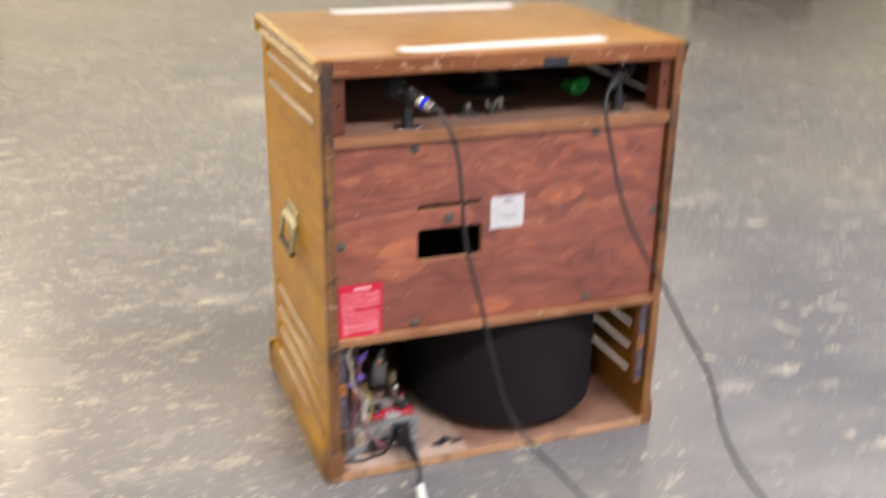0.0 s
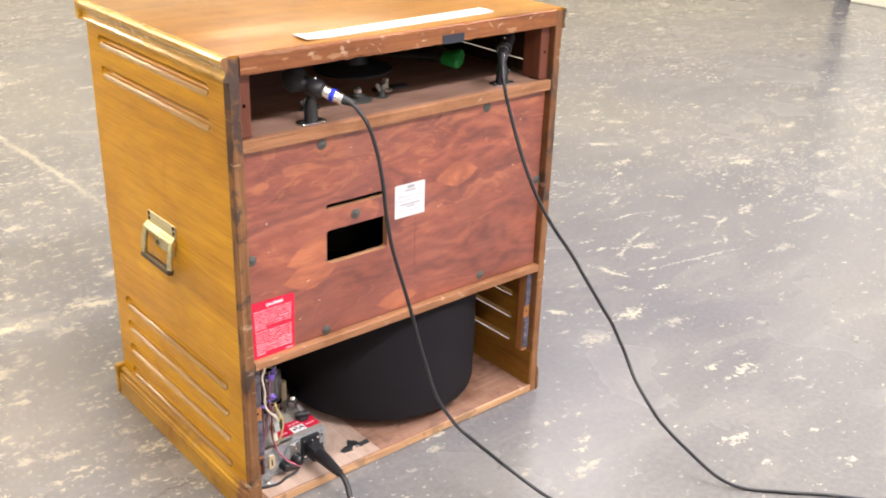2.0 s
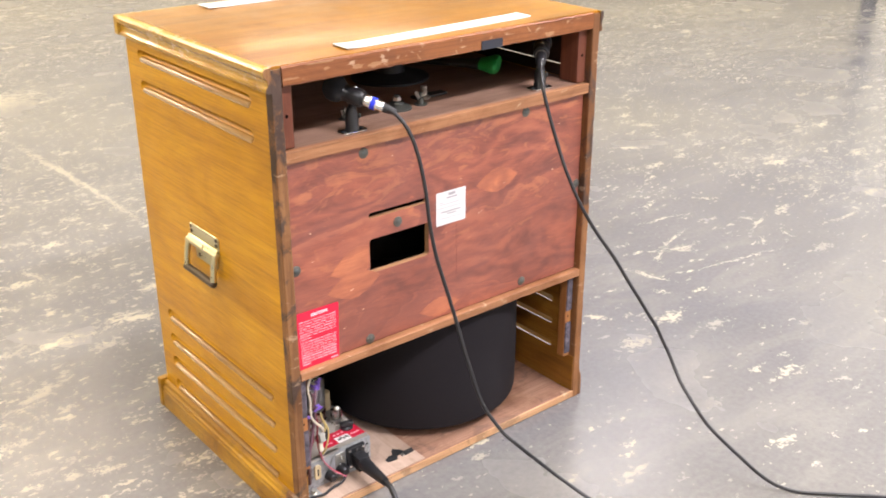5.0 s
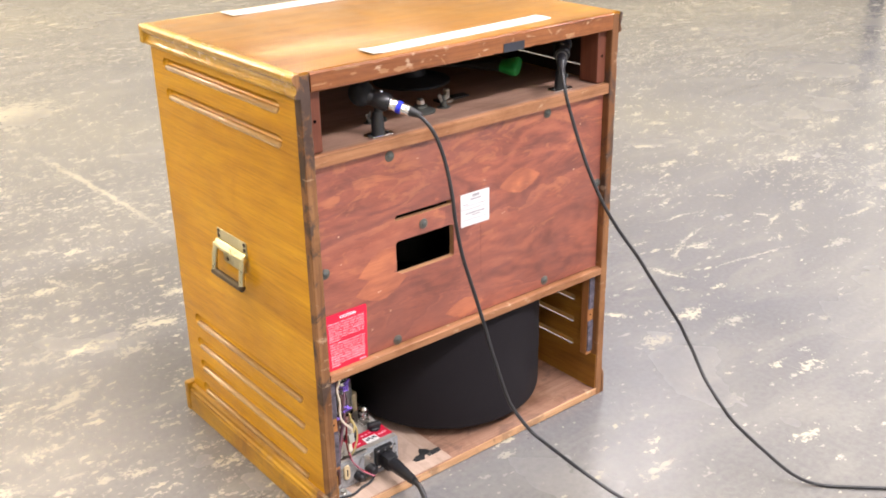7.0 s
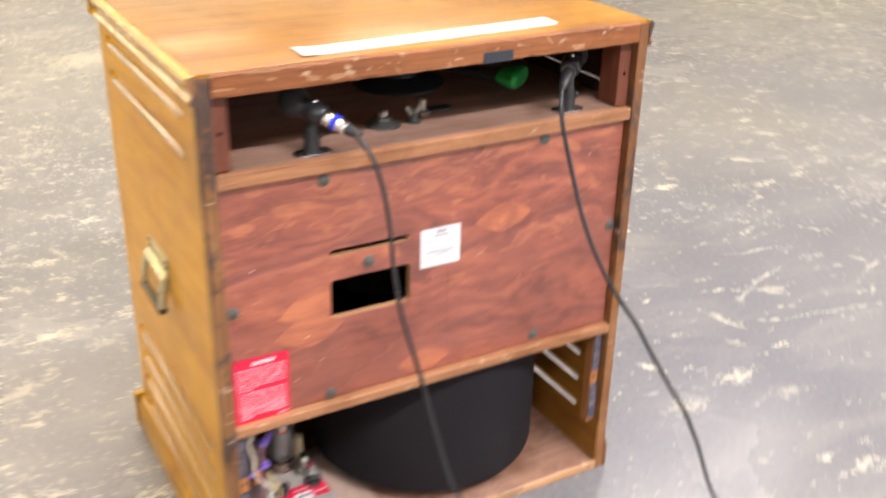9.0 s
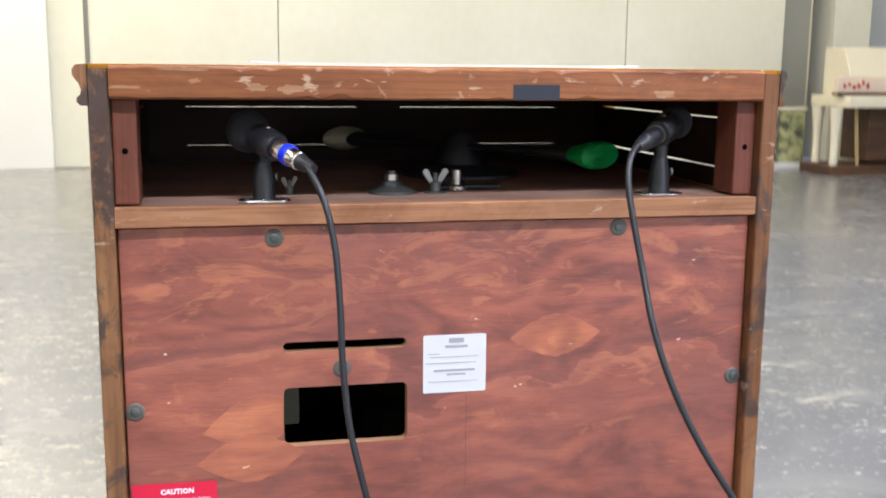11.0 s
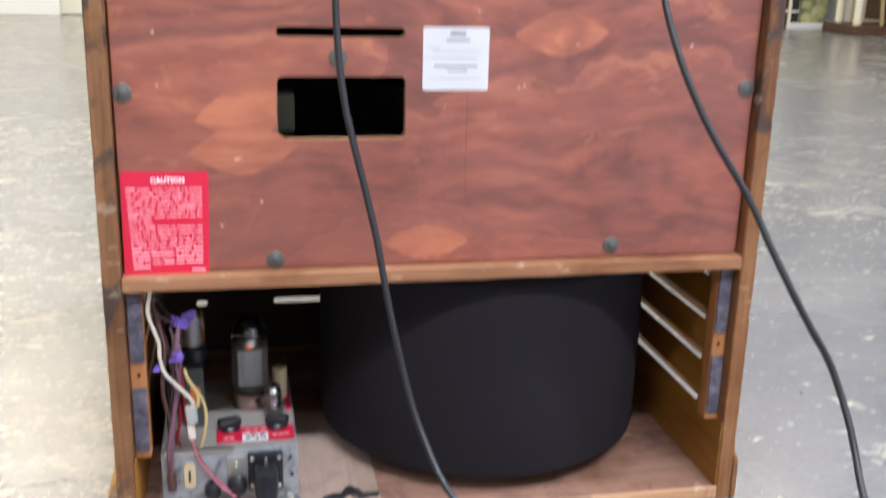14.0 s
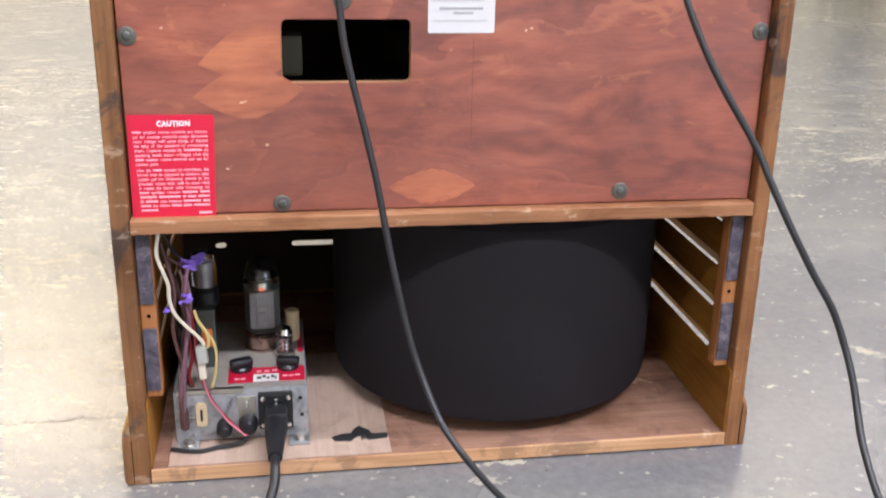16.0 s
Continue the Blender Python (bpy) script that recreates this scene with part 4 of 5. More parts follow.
heading = letters("heading", "CAUTION", 0.0072, Matrix.Translation((-0.2985, -0.0023, 0.3950)) @ FACE, PINKINK, card, 0.0002, 1.08, 0.0003)
for v in heading.data.vertices:
    v.co.x += (v.co.x + 0.2855) * -0.06
# lines of small print; what cannot be read, and the maker's name, are bars ("#")
PRINT = ("##### speaker volume controls are factory", "set for average required usage. Excessive", "input voltage will cause damage or shorten", "the life of the speakers by overdriving",
         "them. Caution should be ######### in", "applying large input voltages when the", "##### speaker volume controls are set for", "maximum gain.",
         "When the ##### speaker is installed, the", "volume must be adjusted as follows: play", "medium and low frequency chords at the", "greatest volume that will be used. Hold",
         "or repeat the chords while increasing the", "##### speaker volume. ######## #####", "########## ############# ## ##### #######", "## ####### just becomes ########## ####", "###### the volume ###### ##### ##########", "##########")
for i, text in enumerate(PRINT):
    z = 0.3890 - i * 0.0046 - (0.0016 if i > 7 else 0)
    x0, x1 = -0.3215 + 0.0002 * i, -0.2490 - 0.0001 * i
    pitch = (x1 - x0) / (len(text) if len(text) > 20 else 41)
    line = bmesh.new()
    at = 0
    for word in text.split():
        at = text.index(word, at)
        wx0, wx1 = x0 + at * pitch, x0 + (at + len(word)) * pitch - 0.0002
        at += len(word)
        if "#" in word:
            bmesh.ops.create_cube(line, size=1.0, matrix=Matrix.Translation(((wx0 + wx1) / 2, -0.0022, z)) @ Matrix.Diagonal((wx1 - wx0, 0.0003, 0.0018, 1)))
            continue
        piece = letters("tmp_word", word, 0.0036, Matrix.Identity(4), FADEINK, card, 0.0001, 1.0, 0.00008)
        xs = [v.co.x for v in piece.data.vertices]
        piece.data.transform(Matrix.Translation((wx0, -0.0022, z - 0.0012)) @ FACE @ Matrix.Diagonal(((wx1 - wx0) / (max(xs) - min(xs)), 1, 1, 1)) @ Matrix.Translation((-min(xs), 0, 0)))
        line.from_mesh(piece.data)
        bpy.data.objects.remove(piece)
    part("print_line", line, FADEINK, card)
part("print_line", box(-0.262, -0.2490, -0.0024, -0.0020, 0.3045, 0.3068), FADEINK, card)

# black tape and pale scuffs on the lid's edge: x, z, width, height, lean
rng = random.Random(17)
for sx, sz, sw, sh, lean in ((-0.317, 0.798, 0.034, 0.0035, 0.1), (-0.252, 0.804, 0.012, 0.005, 0.2), (-0.196, 0.7985, 0.024, 0.0075, -0.1), (-0.164, 0.797, 0.028, 0.0100, 0.15), (-0.076, 0.795, 0.004, 0.014, -0.35), (0.002, 0.7925, 0.005, 0.008, -0.3),
                             (0.078, 0.8060, 0.006, 0.006, 0.2), (0.166, 0.8080, 0.005, 0.014, -0.4), (0.217, 0.7935, 0.026, 0.0095, 0.05), (0.290, 0.8120, 0.016, 0.004, 0.1), (-0.262, 0.8145, 0.060, 0.0030, 0.0)):
    ring = [(math.cos(2 * math.pi * q / 16), math.sin(2 * math.pi * q / 16), rng.uniform(0.55, 1.15)) for q in range(16)]
    part("scuff", extrude_outline([(sx + (p * sw / 2 + lean * q * sh) * r2, sz + q * sh / 2 * r2) for p, q, r2 in ring], 0.0003, on_face(BY - 0.0010)), SCUFF, cab, "pale bare scuff")
part("tape", box(0.056, 0.104, BY - 0.0022, BY - 0.0012, 0.7875, 0.8025, 0.0), TAPE, cab, "patch of black tape")
# bolts and nuts on the shelf


def wing_nut(x, y, turn, big=True):
    m = pose(x, y, 0.685, 0, 0, turn) @ Matrix.Scale(1.0 if big else 0.7, 4)
    base = part("wing_nut", join(lathe([(0.012, 0), (0.012, 0.0015), (0.006, 0.002), (0.006, 0.012), (0.003, 0.0125), (0.003, 0.022)], 18, m)), ZINC, cab, "grey wing nut on a bolt", True)
    for s in (-1, 1):
        wing = extrude_outline([(s * 0.003, 0.006), (s * 0.009, 0.013), (s * 0.016, 0.023), (s * 0.013, 0.027), (s * 0.008, 0.026), (s * 0.002, 0.013)], 0.003, m @ Matrix.Translation((0, 0.0015, 0)) @ FACE, 0.0009)
        bmesh.ops.recalc_face_normals(wing, faces=wing.faces[:])
        part("wing", wing, WINGMETAL, base)


wing_nut(-0.004, 0.076, 10)
wing_nut(-0.160, 0.085, 35, False)
mount = part("mounting_stud", lathe([(0.026, 0), (0.026, 0.003), (0.020, 0.006), (0.013, 0.009), (0.011, 0.013), (0.005, 0.014), (0.005, 0.024), (0.0, 0.024)], 28, pose(-0.051, 0.082, 0.685)), ZINC, cab, "stacked washers round a stud", True)
part("nut", lathe([(0.0075, 0.014), (0.0075, 0.020)], 6, pose(-0.051, 0.082, 0.685)), NICKEL, mount)
part("mounting_stud", lathe([(0.012, 0), (0.012, 0.004), (0.006, 0.006), (0.006, 0.022), (0.0, 0.023)], 16, pose(0.026, 0.105, 0.685)), NICKEL, cab, "", True)
part("bracket", box(0.005, 0.075, 0.098, 0.118, 0.686, 0.690, 0.001), DARKPAINT, cab, "flat black bracket")

# carrying handle
HX = -SIDE_OUT[-1]
plate_m = Matrix(((0, 0, -1, HX), (1, 0, 0, 0.258), (0, 1, 0, 0), (0, 0, 0, 1)))   # outline x, y to y, z; depth away from the side
handle = part("handle", extrude_outline(stadium(0, 0.4610, 0.108, 0.036, 4, 0.004), 0.0022, plate_m, 0.0006), BRASS, cab, "old brass chest handle")
part("hinge_flap", moved(box(-0.0016, 0.0016, -0.054, 0.054, -0.0055, 0.0055, 0.0010), pose(HX - 0.0068, 0.258, 0.4530, 0, 40, 0)), BRASS, handle, "bent brass hinge flap", True)
part("hinge_pin", rod((HX - 0.0075, 0.202, 0.4470), (HX - 0.0075, 0.314, 0.4470), 0.0056, 14, 0.001), BRASS, handle, "", True)
for s in (-0.047, 0.047):
    for z in (0.4735, 0.4640):
        part("rivet", lathe([(0.0040, 0), (0.0036, 0.0014), (0.0, 0.0022)], 12, aim((HX - 0.0022, 0.258 + s, z), (-1, 0, 0))), GRIP, handle)
part("pivot_plate", extrude_outline(stadium(-0.004, 0.4300, 0.080, 0.027, 4, 0.005), 0.003, plate_m, 0.0006), BRASS, handle, "lower brass plate")
for s in (-0.028, 0.020):
    part("rivet", lathe([(0.0042, 0), (0.0036, 0.0014), (0.0, 0.0022)], 12, aim((HX - 0.003, 0.258 + s, 0.4260), (-1, 0, 0))), GRIP, handle)
for s in (-0.050, 0.050):
    part("bail_arm", tube([(HX - 0.0075, 0.258 + s, 0.450), (HX - 0.013, 0.258 + s, 0.428), (HX - 0.016, 0.258 + s, 0.398)], 0.0054, 10, 6), BRASS, handle, "", True)
part("grip", rod((HX - 0.0165, 0.202, 0.396), (HX - 0.0165, 0.314, 0.396), 0.0066, 18, 0.003), GRIP, handle, "dark rounded grip", True)

# ---- bass drum in the lower opening ----
drum = thing("rotor_drum", (0.079, 0.222, 0.0195), "round black cloth-covered rotor drum inside the cabinet", "rotor drum")
DX, DY, DR = 0.088, 0.2105, 0.2045
part("drum_shell", lathe([(0.10, 0.034), (DR - 0.018, 0.034), (DR - 0.007, 0.0355), (DR - 0.002, 0.0395), (DR, 0.048), (DR + 0.001, 0.15), (DR, 0.270), (DR - 0.006, 0.277), (0.12, 0.279)], 96, pose(DX, DY, 0)), CLOTH, drum, "black scrim stretched round the drum", True)
part("bearing_post", lathe([(0.04, 0.0157), (0.04, 0.026), (0.015, 0.028), (0.015, 0.036)], 24, pose(DX, DY, 0)), ZINC, drum)
part("pulley", lathe([(0.075, 0.279), (0.075, 0.282), (0.070, 0.2835), (0.075, 0.286)], 40, pose(DX, DY, 0)), DARKPAINT, drum)

# ---- treble horn on the shelf ----
horn = thing("treble_horn", (0.04, 0.26, 0.685), "black twin-ended horn rotor with one green and one cream mouth", "horn rotor")
part("hub", lathe([(0.075, 0.686), (0.075, 0.690), (0.030, 0.700), (0.022, 0.728), (0.015, 0.738), (0.0, 0.740)], 32, pose(0.065, 0.26, 0)), DARKPAINT, horn, "", True)
way = Vector((0.62, -0.785, 0)).normalized()
for s, mat, lab2 in ((1, GREEN, "bright green horn mouth"), (-1, CREAMPL, "pale cream horn mouth")):
    prof = [(0.008, 0.0), (0.009, 0.05), (0.012, 0.12), (0.0195, 0.178)]
    m = aim((0.065, 0.26, 0.722), s * way) @ Matrix.Diagonal((1.30, 0.52, 1, 1))
    part("horn_arm", lathe(prof, 28, m), DARKPAINT, horn, "", True)
    part("bell", lathe([(0.0195, 0.176), (0.0205, 0.179), (0.029, 0.197), (0.029, 0.198)], 28, m), mat, horn, "", True)
    part("horn_mouth", lathe([(0.029, 0.196), (0.0305, 0.200), (0.0305, 0.206), (0.026, 0.210), (0.0, 0.211)], 28, m), mat, horn, lab2, True)

# ---- valve amplifier ----
amp = thing("valve_amplifier", (-0.23, 0.10, 0.0172), "dusty grey steel valve amplifier with glass tubes and wires", "amplifier")
AZ0, AZ1, AY0, AY1, AX0, AX1 = 0.0185, 0.0810, 0.0420, 0.2350, -0.3070, -0.1575
F = AY0
chassis = part("chassis", box(AX0, AX1, AY0, AY1, AZ0, AZ1, 0.0022, 2), STEEL, amp, "scratched grey steel chassis", True)
part("chassis_top", box(AX0 + 0.003, AX1 - 0.003, AY0 + 0.003, AY1 - 0.003, AZ1 - 0.001, AZ1 + 0.0006), DUSTTOP, chassis, "dust-covered top")
part("front_lip", box(AX0 + 0.004, -0.229, AY0 - 0.0012, AY0 + 0.006, AZ1 - 0.004, AZ1 + 0.0014, 0.0008), NICKEL, chassis)
part("red_label", box(-0.2470, -0.1600, 0.0565, 0.0920, AZ1 + 0.0008, AZ1 + 0.0016), REDPAPER, chassis, "red printed label")
part("red_label", box(-0.1660, -0.1602, 0.1320, 0.1800, AZ1 + 0.0008, AZ1 + 0.0016), REDPAPER, chassis, "red printed label")
stick = part("white_sticker", box(-0.2185, -0.1895, 0.0550, 0.0730, AZ1 + 0.0018, AZ1 + 0.0024), WHITEPAPER, chassis, "white sticker with marks")
for bx, bw, by in ((-0.2145, 0.005, 0.061), (-0.2085, 0.004, 0.064), (-0.2035, 0.003, 0.060), (-0.1985, 0.004, 0.063), (-0.1940, 0.002, 0.060)):
    part("mark", box(bx, bx + bw, by, by + 0.0055, AZ1 + 0.0024, AZ1 + 0.0028), BLACKINK, stick)
for bx, bz in ((-0.185, 0.066), (-0.178, 0.066), (-0.171, 0.067), (-0.240, 0.063), (-0.233, 0.063), (-0.215, 0.080), (-0.206, 0.080), (-0.197, 0.081)):
    part("print_line", box(bx, bx + 0.0055, bz, bz + 0.0035, AZ1 + 0.0016, AZ1 + 0.0020), FADEINK, chassis)
for kx, ky, turn in ((-0.2326, 0.0900, 20), (-0.1784, 0.0900, -14)):
    knob = part("knob", lathe([(0.0125, 0), (0.0125, 0.0030), (0.0105, 0.0055), (0.0, 0.0060)], 24, pose(kx, ky, AZ1 + 0.0016)), BLACK, chassis, "low black pointer knob", True)
    part("pointer", moved(box(-0.0135, 0.0135, -0.0060, 0.0060, 0.0050, 0.0150, 0.0038, 3), pose(kx, ky, AZ1, 0, 0, turn)), BLACK, knob, "", True)
for x in (AX0 + 0.014, AX1 - 0.014):
    for y in (AY0 + 0.014, AY1 - 0.014):
        part("foot", lathe([(0.010, 0.0173), (0.011, 0.0180), (0.009, 0.0200)], 16, pose(x, y, 0)), RUBBER, amp)
# front sockets
inlet = part("power_inlet", box(-0.2135, -0.1745, F - 0.007, F + 0.003, 0.0320, 0.0765, 0.0025, 2), BLACK, chassis, "black mains inlet")
for x in (-0.2085, -0.1795):
    for z in (0.0375, 0.0710):
        part("inlet_screw", lathe([(0.0030, 0), (0.0028, 0.0012), (0.0, 0.0018)], 12, aim((x, F - 0.007, z), (0, -1, 0))), CHROME, inlet)
part("inlet_pin", box(-0.1955, -0.1918, F - 0.011, F - 0.006, 0.0640, 0.0725, 0.001), CHROME, inlet)
part("switch_plate", box(-0.2365, -0.2165, F - 0.0012, F + 0.002, 0.045, 0.072, 0.0006), NICKEL, chassis)
part("switch", box(-0.2275, -0.2245, F - 0.006, F, 0.060, 0.068, 0.0008), CHROME, chassis)
for x, r2, z in ((-0.2522, 0.0092, 0.0355), (-0.2255, 0.0110, 0.0390)):
    part("jack", lathe([(r2, 0), (r2, 0.004), (r2 * 0.9, 0.014), (r2 * 0.6, 0.018), (0.0, 0.0185)], 20, aim((x, F, z), (0, -1, 0))), BLACK, chassis, "", True)
part("socket_plate", extrude_outline(stadium(-0.2768, 0.0530, 0.013, 0.030, 5, 0.005), 0.004, on_face(F), 0.0008), BEIGE, chassis, "beige bakelite socket plate")
part("socket_plate", extrude_outline(stadium(-0.2960, 0.0480, 0.010, 0.028, 5, 0.005), 0.004, on_face(F), 0.0008), WIREBROWN, chassis, "dark brown socket plate")
part("socket_slot", box(-0.2780, -0.2755, F - 0.0046, F - 0.0038, 0.046, 0.060), DARKPAINT, chassis)
for x in (-0.2920, -0.1672):
    ear = part("mounting_ear", box(x - 0.013, x + 0.011, F - 0.022, F + 0.002, 0.0175, 0.0200, 0.0010), STEEL, chassis, "bent steel mounting ear")
    part("bolt_head", lathe([(0.0085, 0), (0.0085, 0.0015), (0.0055, 0.002), (0.0055, 0.006), (0.0, 0.0065)], 16, pose(x, F - 0.010, 0.0200)), NICKEL, ear, "", True)
for x, z in ((-0.1661, 0.0665), (-0.1647, 0.0451)):
    part("vent_hole", rod((x, F + 0.0004, z), (x, F - 0.0006, z), 0.0024, 10), DARKPAINT, chassis)

# big power tube
tx, ty = -0.2070, 0.1560
t1 = part("power_tube", lathe([(0.0180, AZ1 + 0.020), (0.0215, AZ1 + 0.027), (0.0215, AZ1 + 0.088), (0.0190, AZ1 + 0.100), (0.0160, AZ1 + 0.108), (0.010, AZ1 + 0.115), (0.0, AZ1 + 0.117)], 32, pose(tx, ty, 0)), GLASS, amp, "tall glass power tube", True)
part("tube_base", lathe([(0.0225, AZ1 + 0.0006), (0.0225, AZ1 + 0.003), (0.0210, AZ1 + 0.004), (0.0210, AZ1 + 0.018), (0.0220, AZ1 + 0.019), (0.0195, AZ1 + 0.021)], 32, pose(tx, ty, 0)), plain("tube_base_metal", (0.52, 0.36, 0.31), 0.24, 0.95, vary=0.5), t1, "dull pinkish metal tube base", True)
part("anode", join(box(tx - 0.0125, tx + 0.0125, ty - 0.0070, ty + 0.0070, AZ1 + 0.028, AZ1 + 0.074, 0.003), *[box(tx + s - 0.0008, tx + s + 0.0008, ty - 0.0105, ty + 0.0105, AZ1 + 0.030, AZ1 + 0.072) for s in (-0.012, -0.0045, 0.0045, 0.012)], *[box(tx - 0.0035, tx + 0.0035, ty - 0.0085, ty - 0.0065, AZ1 + z, AZ1 + z + 0.0028, 0.001, 1) for z in (0.038, 0.047, 0.056)]), PLATE, t1, "grey ribbed anode with punched windows")
for z in (0.0240, 0.0765):
    part("mica", lathe([(0.0185, AZ1 + z), (0.0185, AZ1 + z + 0.001)], 20, pose(tx, ty, 0)), MICA, t1)
part("cathode_cap", lathe([(0.0095, AZ1 + 0.0778), (0.0098, AZ1 + 0.0830), (0.0080, AZ1 + 0.0870)], 20, pose(tx, ty, 0)), NICKEL, t1, "bright inner cap", True)
part("getter", lathe([(0.0195, AZ1 + 0.0930), (0.0178, AZ1 + 0.1010), (0.0150, AZ1 + 0.1075), (0.0090, AZ1 + 0.1135), (0.0, AZ1 + 0.1155)], 28, pose(tx, ty, 0)), GETTER, t1, "dark mirrored getter patch", True)
part("heater", rod((tx - 0.002, ty - 0.0112, AZ1 + 0.0800), (tx + 0.002, ty - 0.0112, AZ1 + 0.0805), 0.0012, 8), HEATER, t1)
# small tube
sx2, sy2 = -0.1816, 0.1200
t2 = part("small_tube", lathe([(0.0095, AZ1 + 0.008), (0.0102, AZ1 + 0.012), (0.0102, AZ1 + 0.032), (0.0080, AZ1 + 0.039), (0.0, AZ1 + 0.043)], 24, pose(sx2, sy2, 0)), GLASS, amp, "small glass tube", True)
part("tube_shield", lathe([(0.0115, AZ1 + 0.0006), (0.0115, AZ1 + 0.009), (0.0095, AZ1 + 0.010)], 24, pose(sx2, sy2, 0)), NICKEL, t2)
part("anode", rod((sx2, sy2, AZ1 + 0.011), (sx2, sy2, AZ1 + 0.025), 0.0058, 12), CHROME, t2, "", True)
for z in (0.0135, 0.0185, 0.0265):
    part("mica", lathe([(0.0088, AZ1 + z), (0.0088, AZ1 + z + 0.0012)], 18, pose(sx2, sy2, 0)), CHROME, t2)
part("getter", lathe([(0.0086, AZ1 + 0.032), (0.0066, AZ1 + 0.0380), (0.0, AZ1 + 0.0415)], 18, pose(sx2, sy2, 0)), CHROME, t2, "silvery getter flash", True)
# rectifier tube standing on a small transformer
gx, gy = -0.2720, 0.1300
t3 = part("rectifier_tube", lathe([(0.0135, AZ1 + 0.088), (0.0150, AZ1 + 0.092), (0.0150, AZ1 + 0.125), (0.012, AZ1 + 0.134), (0.0, AZ1 + 0.140)], 28, pose(gx, gy, 0)), GLASS, amp, "glass rectifier tube", True)
part("tube_base", lathe([(0.0160, AZ1 + 0.071), (0.0160, AZ1 + 0.089), (0.0145, AZ1 + 0.091)], 28, pose(gx, gy, 0)), BLACK, t3)
part("anode", rod((gx, gy, AZ1 + 0.093), (gx, gy, AZ1 + 0.123), 0.0070, 20), PLATE, t3)
part("tube_post", rod((gx, gy, AZ1 + 0.0005), (gx, gy, AZ1 + 0.071), 0.0090, 16), DARKPAINT, t3)
tr = part("transformer", box(gx - 0.010, gx + 0.012, 0.100, 0.119, AZ1 + 0.0006, AZ1 + 0.074, 0.002), ZINC, amp, "upright transformer with an orange winding")
part("winding", box(gx - 0.004, gx + 0.0085, 0.0930, 0.1005, AZ1 + 0.030, AZ1 + 0.052, 0.003), CAPORANGE, tr)
part("capacitor", rod((-0.1715, 0.1720, AZ1), (-0.1715, 0.1720, AZ1 + 0.040), 0.0090, 20, 0.0015), BEIGE, amp, "cream paper capacitor", True)
conn = part("terminal_block", moved(box(-0.0058, 0.0058, -0.006, 0.006, -0.010, 0.010, 0.0018), pose(-0.2712, 0.0300, 0.1330, 0, -6, 0)), plain("grey_connector", (0.40, 0.40, 0.36), 0.5), amp, "grey wire connector")
part("connector_boot", moved(box(-0.0040, 0.0040, -0.0045, 0.0045, -0.0105, 0.0085, 0.0020), pose(-0.2722, 0.0330, 0.1125, 0, -5, 0)), WIREWHITE, conn, "cream connector boot")
# knotted violet wires hanging in front
rng = random.Random(21)
for kx, ky, kz, spread, count in ((-0.2800, 0.028, 0.2390, 0.0085, 5), (-0.2700, 0.034, 0.2420, 0.0080, 4), (-0.2830, 0.018, 0.2040, 0.0070, 4), (-0.3035, 0.018, 0.1913, 0.0032, 2)):
    for k in range(count):
        pts = [(kx + rng.uniform(-spread, spread), ky + rng.uniform(-0.005, 0.005), kz + rng.uniform(-spread, spread) * 0.75) for q in range(4)]
        part("violet_wire", tube(pts, rng.uniform(0.0010, 0.0017), 6, 5), VIOLET, amp, "knotted violet wire end", True)
